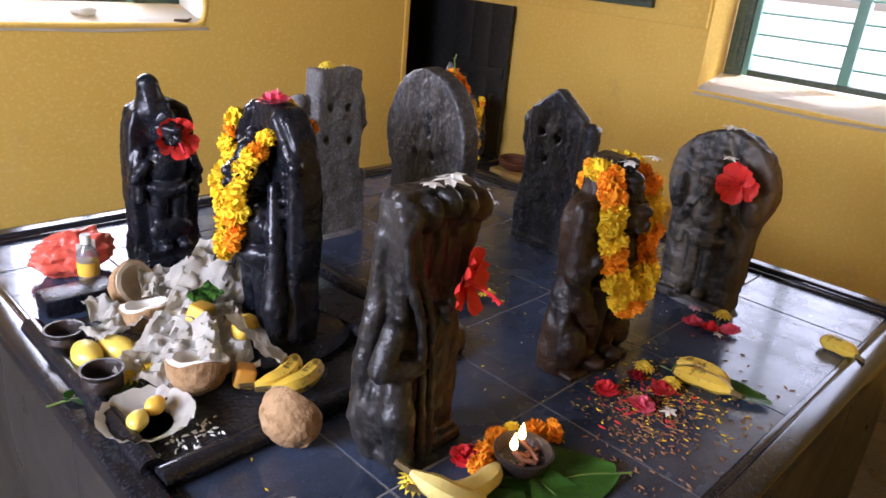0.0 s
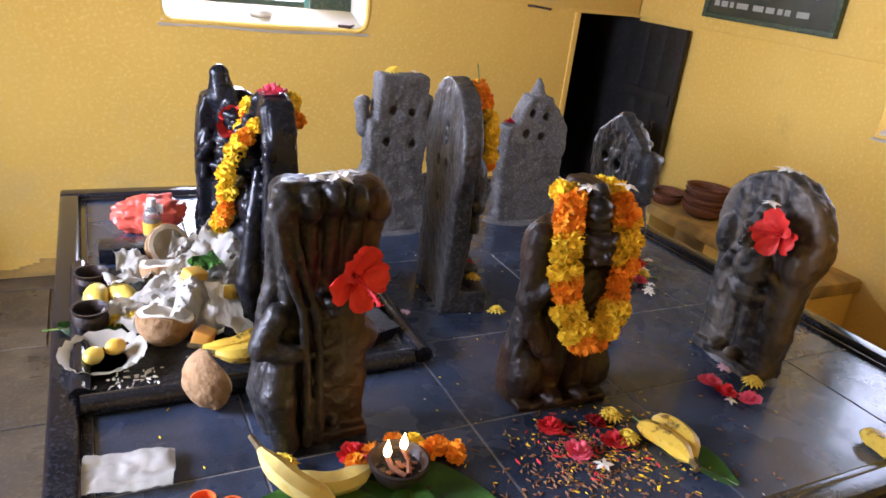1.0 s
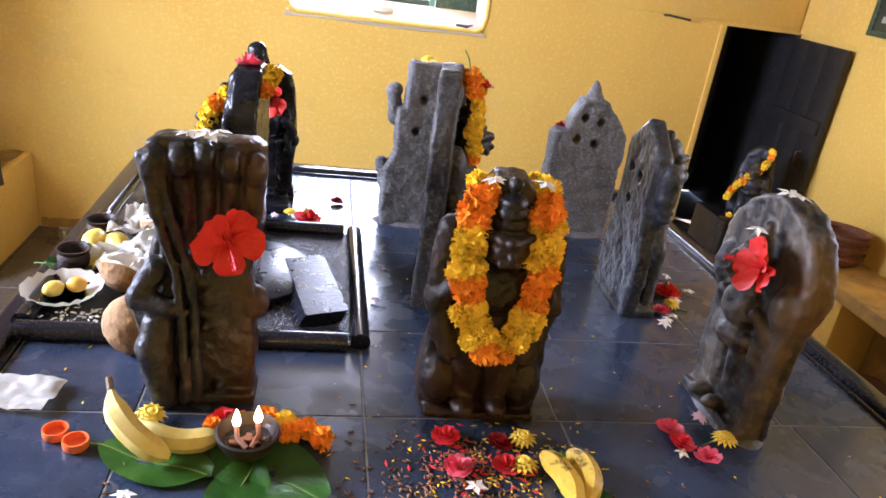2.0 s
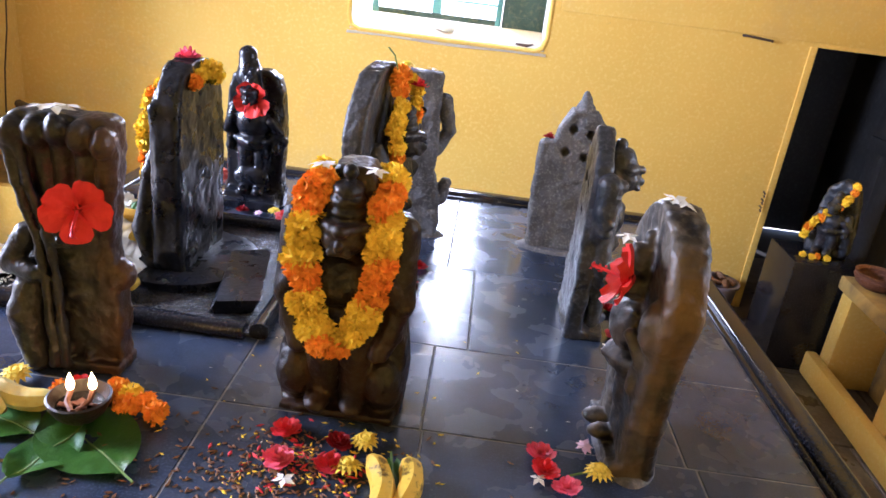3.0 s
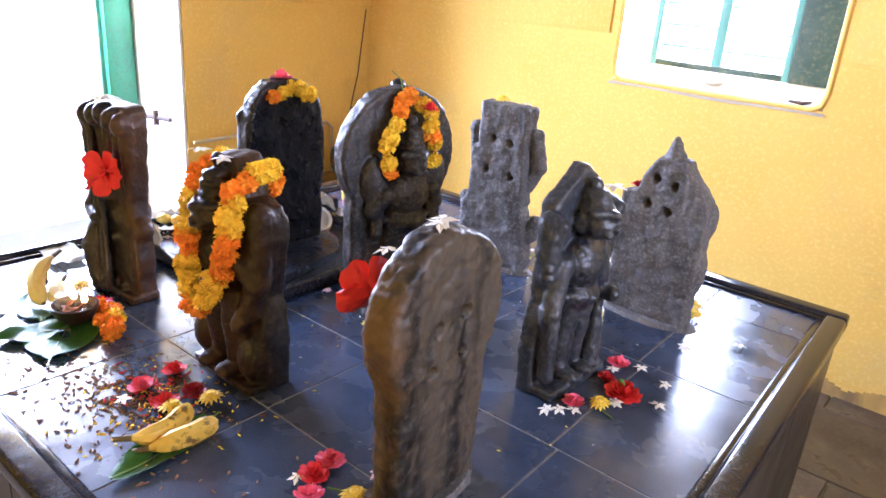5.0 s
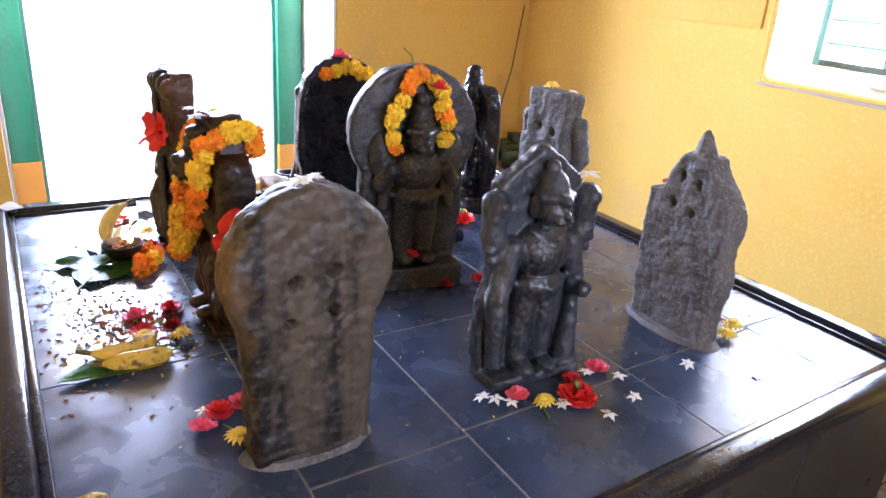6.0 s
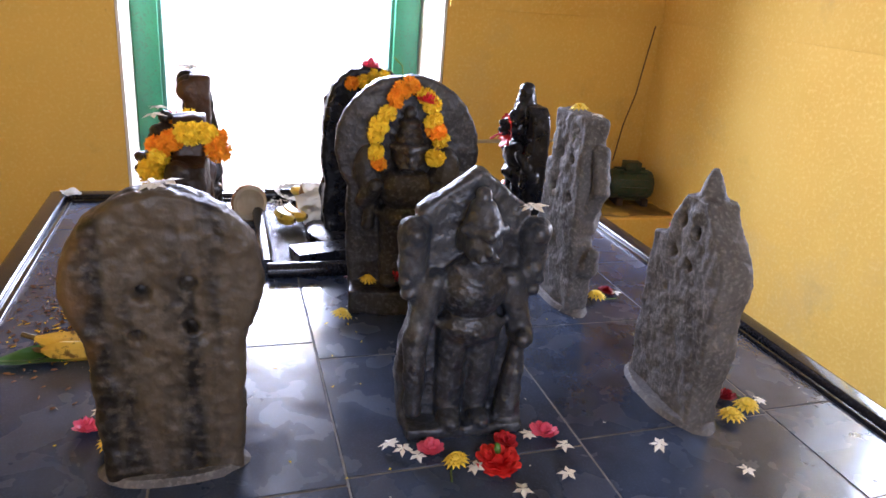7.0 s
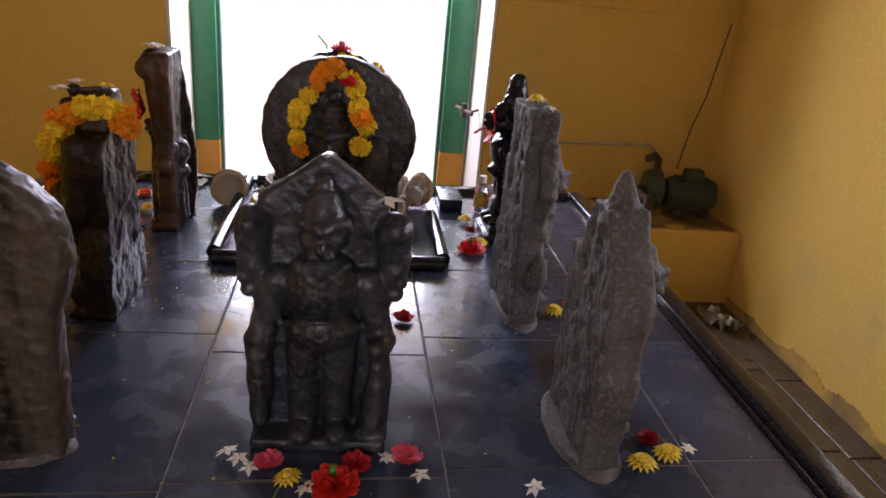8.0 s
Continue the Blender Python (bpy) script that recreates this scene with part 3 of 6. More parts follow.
tube(b, [(1.46, YN - 0.004, 1.474), (1.48, YN - 0.03, 1.476), (1.60, YN - 0.035, 1.466), (1.61, YN - 0.004, 1.462)], 0.006, 6)
tagged(part("wall_hook", b, RUST), "bent iron bar hook fixed in the yellow wall", "hook")

# ---------- outdoors ----------
structure(part("ground", box(-120, 120, -120, 120, -0.35, -0.13), SAND), "pale sunlit earth yard", "ground")


def yard_house():
    h = thing("house", "whitewashed low house across the sunlit yard", "house", pose(-22, 4.0, -0.13))
    part("wall", box(-2, 0, -7, 7, 0, 3.2), WHITE_WALL, h)
    part("roof", box(-2.4, 0.4, -7.4, 7.4, 3.2, 3.4), WHITE_WALL, h)
    # window and door take a pale colour in place of the yard's glare
    for y in (-3.4, 3.6):
        w = part("window", box(0.0, 0.05, y - 0.5, y + 0.5, 1.1, 2.2), CHALK, h)
        part("pane", box(0.05, 0.06, y - 0.4, y + 0.4, 1.2, 2.1), CHALK, w)
    part("door", box(0.0, 0.05, -0.5, 0.5, 0, 2.1), CHALK, h)


yard_house()


# ---------- corner ledge with the pump ----------
def ledge():
    l = structure(thing("masonry_ledge", "yellow painted masonry ledge built into the corner", "ledge"), "", "")
    part("body", box(XW, -1.78, 1.45, YN, 0.0, 0.42, 0.02), WALL, l)
    b = bmesh.new()
    grid(b, 14, 14, lambda u, v: (XW + 0.03 + u * 0.49, 1.49 + v * 0.66, 0.424 + 0.012 * noise.noise(Vector((u * 5, v * 5, 1)))))
    thicken(b, -0.01)
    part("dirt", b, WALL_STAIN, l, "brown grime on top")


ledge()


def pump():
    p = thing("water_pump", "grimy green electric water pump with iron pipes on a ledge", "pump", pose(-2.06, 1.90, 0.43, 0, 0, 82))
    b = bmesh.new()
    body = [(0.02, -0.17), (0.075, -0.168), (0.09, -0.14), (0.09, 0.08), (0.08, 0.10), (0.03, 0.105)]
    lathe(b, body, 22)
    bmesh.ops.rotate(b, verts=b.verts, matrix=Matrix.Rotation(radians(90), 3, "Y"))
    bmesh.ops.translate(b, verts=b.verts, vec=(0.1, 0, 0.12))
    part("motor", b, PUMPG, p)
    for k in range(12):
        a = 2 * math.pi * k / 12
        fin = bmesh.new()
        bx(fin, -0.02, 0.16, -0.003, 0.003, 0.086, 0.104)
        bmesh.ops.rotate(fin, verts=fin.verts, matrix=Matrix.Rotation(a, 3, "X"))
        bmesh.ops.translate(fin, verts=fin.verts, vec=(0.0, 0, 0.12))
        part("cooling_fin", fin, PUMPG, p)
    b = bmesh.new()
    lathe(b, [(0.0, -0.05), (0.10, -0.05), (0.115, -0.02), (0.115, 0.03), (0.07, 0.05), (0.0, 0.05)], 22)
    bmesh.ops.rotate(b, verts=b.verts, matrix=Matrix.Rotation(radians(90), 3, "Y"))
    bmesh.ops.translate(b, verts=b.verts, vec=(-0.14, 0, 0.13))
    part("pump_head", b, PUMPG, p)
    part("terminal_box", box(0.02, 0.12, -0.04, 0.04, 0.205, 0.26, 0.008), PUMPG, p)
    for x in (-0.02, 0.14):
        part("foot", box(x, x + 0.04, -0.08, 0.08, 0.0, 0.045, 0.005), RUST, p)
    b = bmesh.new()
    tube(b, [(-0.14, 0, 0.22), (-0.14, 0, 0.30), (-0.17, -0.02, 0.325), (-0.23, -0.12, 0.33)], 0.022, 10)
    part("outlet_pipe", b, RUST, p)
    b = bmesh.new()
    tube(b, [(-0.19, 0, 0.13), (-0.25, -0.04, 0.13), (-0.26, -0.32, 0.16), (-0.262, -0.38, 0.19), (-0.262, -0.39, 0.02)], 0.024, 10)
    part("inlet_pipe", b, RUST, p)


pump()
b = bmesh.new()
tube(b, [(XW + 0.02, 0.84, 0.735), (XW + 0.02, 1.55, 0.752), (XW + 0.022, 1.80, 0.76), (XW + 0.03, 1.84, 0.72), (XW + 0.03, 1.84, 0.42)], 0.011, 8)
tagged(part("water_pipe", b, PVC), "thin dusty water pipe running along the yellow wall", "pipe")
b = bmesh.new()
tube(b, [(XW + 0.002, 2.14, 1.46), (XW + 0.003, 2.11, 1.25), (XW + 0.002, 2.085, 1.05), (XW + 0.004, 2.03, 0.85), (XW + 0.003, 2.0, 0.62)], 0.004, 5)
tagged(part("cable", b, RUST), "dark electric cable down the wall above the pump", "cable")


# ---------- hearth, pots, bucket and small shrine ----------
def clay_pot(m, r, h, label, mat=CLAY, group=""):
    t = thing("clay_pot", label, "pot", m, group)
    b = bmesh.new()
    lathe(b, [(0, 0), (r * 0.6, 0), (r * 0.9, h * 0.3), (r, h * 0.62), (r * 0.94, h * 0.8), (r * 1.0, h * 0.9), (r * 1.04, h), (r * 0.95, h),
              (r * 0.87, h * 0.86), (r * 0.88, h * 0.6), (r * 0.6, h * 0.12), (0, h * 0.1)], 26)
    part("bowl", b, mat, t)
    b = bmesh.new()
    lathe(b, [(r * 0.985, h * 0.60), (r * 1.03, h * 0.64), (r * 1.03, h * 0.70), (r * 0.96, h * 0.74)], 26)
    part("collar", b, mat, t)
    return t


def hearth():
    h = structure(thing("hearth", "low yellow masonry hearth with openings and a browner back, against the wall", "hearth"), "", "")
    for y0, y1 in ((0.30, 0.42), (0.84, 0.95), (1.38, 1.48)):
        part("pier", box(1.98, XE, y0, y1, 0.0, 0.46, 0.015), WALL, h)
    # back and top are browner than the piers
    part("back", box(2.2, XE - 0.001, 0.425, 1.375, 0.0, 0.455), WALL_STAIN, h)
    part("top", box(1.96, XE - 0.002, 0.28, 1.50, 0.462, 0.53, 0.015), WALL_STAIN, h, "mottled brown top slab")
    part("kerb", box(1.92, 1.975, 0.28, 1.50, 0.0, 0.12, 0.015), WALL, h)


hearth()
for k in range(3):
    clay_pot(pose(2.12, 1.14, 0.53 + 0.048 * k, 2 * k - 2, 2, 40 * k), 0.115, 0.075, "reddish clay bowl in a stack on the hearth", CLAY, "stacked clay bowls")
clay_pot(pose(2.06, 1.38, 0.53, 0, 0, 0), 0.10, 0.07, "dark red clay bowl standing alone on the hearth")
for k in range(2):
    clay_pot(pose(2.09, 0.63, 0.0 + 0.06 * k, 0, 0, 30 * k), 0.13, 0.10, "sooty clay pot stacked on the floor in the hearth", CLAYDARK if k == 0 else CLAY, "pots in the hearth")


def bucket():
    t = thing("bucket", "grubby grey plastic bucket standing on the floor by the wall", "bucket", pose(1.62, 2.02, 0.0))
    b = bmesh.new()
    lathe(b, [(0, 0), (0.075, 0), (0.085, 0.01), (0.108, 0.19), (0.117, 0.195), (0.117, 0.21), (0.105, 0.21), (0.10, 0.19), (0.078, 0.02), (0, 0.02)], 24)
    part("pail", b, BUCKET, t)
    b = bmesh.new()
    tube(b, [(-0.115, 0, 0.2), (-0.11, 0.05, 0.17), (-0.06, 0.115, 0.13), (0.06, 0.115, 0.13), (0.11, 0.05, 0.17), (0.115, 0, 0.2)], 0.004, 6)
    part("handle", b, RUST, t)
    b = bmesh.new()
    rng = random.Random(3)
    for _ in range(14):
        ell(b, (rng.uniform(-.07, .07), rng.uniform(-.07, .07), 0.19 + rng.uniform(0, .03)), (0.035, 0.025, 0.015), (rng.uniform(0, 60), 0, rng.uniform(0, 180)), 8)
    part("rubbish", b, BARK, t, "dry brown flower rubbish")


bucket()
tagged(part("pedestal", box(1.74, 2.06, 1.50, 1.82, 0.0, 0.56, 0.012), NOSING), "square black stone pedestal on the floor", "pedestal")

# ---------- the granite platform ----------
def platform():
    p = thing("altar_platform", "square platform clad in polished black granite with a raised nosing", "platform")
    part("core", box(-0.93, 0.93, -0.93, 0.93, 0.0, TOP - 0.0015), GROUT, p, "grey cement bed showing in the joints")
    e = 0.962
    for args in ((-e, e, -e, -0.905), (-e, e, 0.905, e), (-e, -0.905, -0.9045, 0.9045), (0.905, e, -0.9045, 0.9045)):
        part("nosing", box(*args, TOP - 0.028, TOP + 0.020, 0.012, 3), NOSING, p, "rounded black granite nosing")
    for args in ((-0.9045, 0.9045, -0.9045, -0.888), (-0.9045, 0.9045, 0.888, 0.9045), (-0.9045, -0.888, -0.8875, 0.8875), (0.888, 0.9045, -0.8875, 0.8875)):
        part("inner_strip", box(*args, TOP - 0.02, TOP + 0.008, 0.004), NOSING, p)
    return p


platform_ob = platform()


def statue_skirt(x, y, w, d, rz):
    b = bmesh.new()
    bmesh.ops.create_cone(b, cap_ends=True, segments=28, radius1=1, radius2=0.88, depth=1, matrix=Matrix.Diagonal((w, d, 0.012, 1)))
    for v in b.verts:
        v.co.x += 0.006 * noise.noise(v.co * 30)
        v.co.y += 0.006 * noise.noise(v.co * 30 + Vector((5, 0, 0)))
    return part("cement_skirt", b, GREY, platform_ob, "rough grey cement round a statue's foot", m=pose(x, y, TOP + 0.005, 0, 0, rz))


def tray():
    t = thing("stone_tray", "shallow black stone tray with rounded rims, wet inside", "tray", pose(0, 0, TOP))
    x0, x1, y0, y1, r = -0.905, -0.205, -0.285, 0.34, 0.022
    part("bed", box(x0, x1, y0, y1, 0.001, 0.010, 0.002), WET, t, "wet glossy black stone bed")
    for a, c in (((x0, y0), (x1 - 0.03, y0)), ((x0 + 0.3, y1), (x1 - 0.03, y1)), ((x1, y0), (x1, 0.0)), ((x1, 0.006), (x1, y1)), ((x0, y0 + 0.03), (x0, y1))):
        b = bmesh.new()
        tube(b, [(*a, 0.017), (*c, 0.017)], r, 14)
        part("rim", b, NOSING, t, "half-round black stone rim")
    b = bmesh.new()
    g = bmesh.ops.create_cube(b, size=1, matrix=pose(-0.33, -0.06, 0.028, 0, -4, 12) @ Matrix.Diagonal((0.10, 0.30, 0.035, 1)))
    for v in b.verts:
        if v.co.z > 0.03:
            v.co.x += 0.02
    part("spout", b, BLACK, t, "wedge-shaped black stone spout", smooth=False)
    b = bmesh.new()
    lathe(b, [(0, 0.0), (0.185, 0.0), (0.185, 0.022), (0.16, 0.032), (0, 0.032)], 32, (-0.50, 0.035, 0.008))
    part("socket", b, BLACK, t, "round black stone socket")


tray()
tagged(part("stone_block", box(-0.86, -0.70, 0.38, 0.46, TOP + 0.002, TOP + 0.045, 0.006), BLACK), "small black stone block beside the tray", "block")


# ---------- statues ----------
def loft(clay, rows, y0, y1, lean=0.0):
    """A stele: rows of (height, left, right) between a front and a back plane."""
    clay_stele(clay, rows, y0, y1, lean)


def disc_rows(zc, r, neck, foot, zmin=0.0, sq=1.0, cx=0.0):
    """Outline of a stele with a round top of radius r about height zc over a narrower body."""
    rows = [(zmin, cx - foot, cx + foot), (zc * 0.35, cx - neck, cx + neck), (zc - r * 0.80, cx - neck * 1.02, cx + neck * 1.02)]
    for k in range(11):
        a = -0.62 + k * (math.pi / 2 + 0.60) / 10
        w = max(r * math.cos(a), 0.012)
        rows.append((zc + r * sq * math.sin(a), cx - w, cx + w))
    return rows


def figure(bm, z, h, y, w, arms=True, crown=0.16, belly=1.0):
    """A standing relief figure of height h from z, in front of the plane y."""
    k = h
    for s in (-1, 1):
        limb(bm, (s * 0.11 * w, y, z), (s * 0.12 * w, y - 0.010, z + 0.42 * k), 0.10 * w, 0.135 * w)
        ell(bm, (s * 0.12 * w, y - 0.03, z + 0.012), (0.09 * w, 0.035, 0.016), seg=10)
        if arms:
            limb(bm, (s * 0.30 * w, y, z + 0.66 * k), (s * 0.40 * w, y - 0.012, z + 0.50 * k), 0.085 * w, 0.075 * w)
            limb(bm, (s * 0.40 * w, y - 0.012, z + 0.50 * k), (s * 0.30 * w, y - 0.035, z + 0.60 * k), 0.075 * w, 0.065 * w)
            limb(bm, (s * 0.30 * w, y, z + 0.64 * k), (s * 0.36 * w, y - 0.015, z + 0.36 * k), 0.075 * w, 0.065 * w)
    ell(bm, (0, y - 0.012, z + 0.58 * k), (0.27 * w * belly, 0.045, 0.13 * k))
    ell(bm, (0, y - 0.012, z + 0.42 * k), (0.25 * w * belly, 0.045, 0.08 * k))
    tube(bm, [(-0.26 * w, y - 0.02, z + 0.44 * k), (0, y - 0.056, z + 0.425 * k), (0.26 * w, y - 0.02, z + 0.44 * k)], 0.008, 8)
    tube(bm, [(-0.17 * w, y - 0.03, z + 0.68 * k), (0, y - 0.052, z + 0.62 * k), (0.17 * w, y - 0.03, z + 0.68 * k)], 0.006, 8)
    limb(bm, (0, y - 0.01, z + 0.66 * k), (0, y - 0.02, z + 0.74 * k), 0.075 * w, 0.065 * w)
    ell(bm, (0, y - 0.036, z + 0.785 * k), (0.145 * w, 0.042, 0.078 * k))
    ell(bm, (0, y - 0.080, z + 0.775 * k), (0.024 * w, 0.011, 0.022 * k), seg=10)
    tube(bm, [(-0.06 * w, y - 0.074, z + 0.742 * k), (0.06 * w, y - 0.074, z + 0.742 * k)], 0.0055)
    tube(bm, [(-0.15 * w, y - 0.045, z + 0.838 * k), (0, y - 0.078, z + 0.832 * k), (0.15 * w, y - 0.045, z + 0.838 * k)], 0.009)
    for s in (-1, 1):
        ell(bm, (s * 0.14 * w, y - 0.015, z + 0.78 * k), (0.025 * w, 0.015, 0.05 * k), seg=10)
    n = 4
    for i in range(n):
        f = i / n
        lz = z + 0.84 * k + f * crown * k
        ell(bm, (0, y - 0.030 + 0.008 * f, lz), ((0.145 - 0.07 * f) * w, 0.040 - 0.014 * f, 0.030 * k), seg=12)
    ell(bm, (0, y - 0.020, z + (0.86 + crown) * k), 0.014, seg=10)


def carve(name, clay, mat, m, label, voxel=0.0042, rough=0.0035, holes=(), grain=55.0, worn=0.0015):
    """Melts the pieces into one skin, wears it with noise, drills its holes, and sets it up as one plain mesh."""
    verts, faces = clay.skin(voxel)
    out = bpy.data.meshes.new(name)
    out.from_pydata(verts.tolist(), [], faces.tolist())
    out.update()
    normals = np.zeros(len(verts) * 3)
    out.vertex_normals.foreach_get("vector", normals)
    moved = []
    for at, nv in zip(verts, normals.reshape(-1, 3)):
        c, n = Vector(at), Vector(nv)
        d = rough * (noise.noise(c * 22) * 1.4 + noise.noise(c * grain) * 0.8 + 0.5 * noise.noise(c * grain * 2.4)) + worn * (noise.noise(c * 13 + Vector((3, 1, 7))) + abs(noise.noise(c * 30)))
        push = Vector((0, 0, 0))
        for hx, hz, hr in holes:
            q = math.hypot(c.x - hx, c.z - hz) / (hr * 0.95)
            if q < 1 and n.y > 0.4:
                push.y -= 0.034 * (1 - q ** 6)
        moved.extend(c + n * d + push)
    out.vertices.foreach_set("co", moved)
    out.update()
    out.shade_smooth()
    out.materials.append(mat)
    ob = new(name, out)
    ob.matrix_basis = m
    return tagged(ob, label, "statue", "statues on the platform")


M_A = pose(-0.502, -0.464, TOP, 0, 0, 1)
M_B = pose(0.018, -0.472, TOP, 0, 0, -2)
M_C = pose(0.543, -0.482, TOP, 0, 0, -88)
M_D = pose(0.0, 0.038, TOP, 0, 0, 80)
M_E = pose(-0.512, 0.035, TOP + 0.035, 0, 0, -92)
M_F = pose(-0.492, 0.560, TOP, 0, 0, 0)
M_G = pose(0.005, 0.505, TOP, 0, 0, 182)
M_H = pose(0.528, 0.526, TOP, 0, 0, 179)
M_I = pose(0.535, 0.035, TOP, 0, 0, 88)


def statue_serpent():
    b = Clay()
    loft(b, [(0, -.078, .078), (.03, -.085, .085), (.12, -.086, .086), (.20, -.082, .082), (.26, -.074, .076), (.32, -.076, .080), (.40, -.086, .090),
             (.46, -.096, .096), (.495, -.094, .094), (.506, -.080, .080)], -0.012, 0.040)
    for k in range(5):
        u = -0.080 + k * 0.040
        ell(b, (u, -0.020, 0.466 + 0.014 * (1 - abs(k - 2) / 2)), (0.022, 0.027, 0.030))
        limb(b, (u, -0.010, 0.455), (u * 0.78, -0.002, 0.28), 0.018, 0.013)
    figure(b, 0.02, 0.34, 0.036, 0.18, True, 0.08, 0.85)
    ell(b, (-0.085, 0.014, 0.115), (0.030, 0.032, 0.075))
    ell(b, (0.082, 0.012, 0.20), (0.026, 0.03, 0.03))
    limb(b, (-0.085, -0.01, 0.27), (-0.115, -0.015, 0.215), 0.022, 0.02)
    limb(b, (-0.115, -0.015, 0.215), (-0.06, -0.035, 0.205), 0.02, 0.018)
    for du in (0.0, 0.022):
        tube(b, [(-0.096 + du, -0.026, 0.475), (-0.080 + du, -0.030, 0.38), (-0.050 + du, -0.034, 0.29), (-0.040 + du, -0.036, 0.20), (-0.034 + du, -0.040, 0.02)], [0.012, 0.009, 0.008, 0.008, 0.010])
    tube(b, [(-0.085, 0.030, 0.43), (-0.078, 0.042, 0.33), (-0.096, 0.046, 0.20), (-0.100, 0.044, 0.09), (-0.080, 0.040, 0.01)], [0.014, 0.017, 0.021, 0.024, 0.022])
    tube(b, [(-0.075, -0.012, 0.19), (-0.088, -0.030, 0.12), (-0.074, -0.034, 0.02)], [0.026, 0.031, 0.024])
    bx(b, -.088, .088, -0.035, 0.042, 0, 0.022)
    carve("serpent_hood_statue", b, SERPENT, M_A, "oiled brown stone deity under a fan of serpent hoods", rough=0.0026, worn=0.001)


def statue_garlanded():
    b = Clay()
    loft(b, [(0, -.115, .12), (.05, -.12, .125), (.10, -.118, .125), (.16, -.11, .122), (.21, -.095, .105), (.26, -.095, .11), (.33, -.11, .122),
             (.375, -.105, .118), (.395, -.088, .10), (.41, -.055, .058), (.46, -.046, .048), (.49, -.028, .028)], -0.02, 0.045)
    figure(b, 0.02, 0.45, -0.016, 0.27, True, 0.17)
    for s in (-1, 1):
        limb(b, (s * 0.095, -0.01, 0.385), (s * 0.105, -0.02, 0.25), 0.026, 0.024)
        limb(b, (s * 0.105, -0.02, 0.25), (s * 0.075, -0.045, 0.15), 0.024, 0.02)
        ell(b, (s * 0.085, -0.015, 0.07), (0.038, 0.04, 0.06))
    bx(b, -.108, .113, -0.055, 0.03, 0, 0.014)
    carve("garlanded_statue", b, BROWN, M_B, "oiled brown stone standing deity with a tall crown", rough=0.0026, worn=0.001)


def statue_round():
    b = Clay()
    clay_stele(b, disc_rows(0.345, 0.147, 0.114, 0.106), 0.0, 0.064, 0.0, 0.018)
    figure(b, 0.03, 0.40, 0.016, 0.20, True, 0.14)
    for s in (-1, 1):
        ell(b, (s * 0.10, 0.004, 0.31), (0.026, 0.026, 0.05))
    bx(b, -.105, .105, -0.020, 0.062, 0, 0.026)
    carve("round_backed_statue", b, BACKBROWN, M_C, "weathered brown stone deity on a round-topped slab", rough=0.0026, worn=0.0025, holes=((0.034, 0.338, .014), (-0.034, 0.350, .013), (0.044, 0.268, .011), (-0.036, 0.276, .011)))


def statue_halo():
    b = Clay()
    loft(b, disc_rows(0.412, 0.175, 0.142, 0.125), 0.0, 0.05)
    figure(b, 0.07, 0.43, -0.012, 0.25, True, 0.16)
    for s in (-1, 1):
        ell(b, (s * 0.095, -0.012, 0.36), (0.032, 0.03, 0.06))
    bx(b, -.13, .13, -0.075, 0.05, 0, 0.06)
    carve("haloed_statue", b, HALO, M_D, "dark stone deity before a large round halo slab", rough=0.0018, worn=0.003, holes=((-0.02, 0.44, .016), (0.03, 0.37, .013), (-0.045, 0.38, .013), (-0.022, 0.47, .014), (0.0, 0.28, .012)))


def statue_black():
    b = Clay()
    loft(b, [(0, -.125, .125), (.06, -.135, .135), (.15, -.13, .13), (.24, -.142, .142), (.33, -.138, .138), (.40, -.128, .128), (.45, -.112, .112),
             (.48, -.088, .088), (.50, -.055, .055), (.505, -.02, .02)], 0.0, 0.058)
    figure(b, 0.0, 0.45, -0.006, 0.22, True, 0.13)
    for s in (-1, 1):
        # flaring sashes that hang from the shoulders, and the pillars of the frame behind them
        limb(b, (s * 0.060, -0.012, 0.345), (s * 0.095, -0.030, 0.24), 0.013, 0.019)
        limb(b, (s * 0.095, -0.030, 0.24), (s * 0.112, -0.042, 0.10), 0.019, 0.027)
        limb(b, (s * 0.112, -0.042, 0.10), (s * 0.105, -0.030, 0.01), 0.027, 0.018)
        limb(b, (s * 0.120, 0.000, 0.02), (s * 0.118, 0.000, 0.40), 0.016, 0.014)
        limb(b, (s * 0.118, 0.000, 0.40), (s * 0.050, 0.000, 0.48), 0.014, 0.012)
        for k in range(6):
            ell(b, (s * 0.092, -0.004, 0.27 + 0.028 * k), (0.010, 0.012, 0.010))
    bx(b, -.125, .125, -0.065, 0.058, 0, 0.024)
    carve("black_oiled_statue", b, BLACK, M_E, "glossy black oil-soaked stone deity standing in a tray", rough=0.0016)


def statue_slim():
    b = Clay()
    loft(b, [(0, -.095, .095), (.04, -.098, .098), (.10, -.088, .088), (.20, -.094, .096), (.30, -.092, .093), (.38, -.085, .086), (.42, -.070, .072), (.440, -.040, .040)], -0.012, 0.050)
    figure(b, 0.05, 0.40, -0.008, 0.21, True, 0.10)
    limb(b, (-0.02, 0.0, 0.42), (-0.026, 0.0, 0.478), 0.042, 0.026)
    ell(b, (-0.027, 0.0, 0.485), 0.024)
    ell(b, (0, -0.03, 0.10), (0.06, 0.02, 0.035))
    ell(b, (0.085, 0.0, 0.22), (0.022, 0.025, 0.022))
    bx(b, -.09, .09, -0.075, 0.05, 0, 0.03)
    bx(b, -.082, .082, -0.06, 0.05, 0.03, 0.055)
    carve("slim_black_statue", b, BLACK, M_F, "slim oiled black stone deity with a tall pointed crown", rough=0.0016)


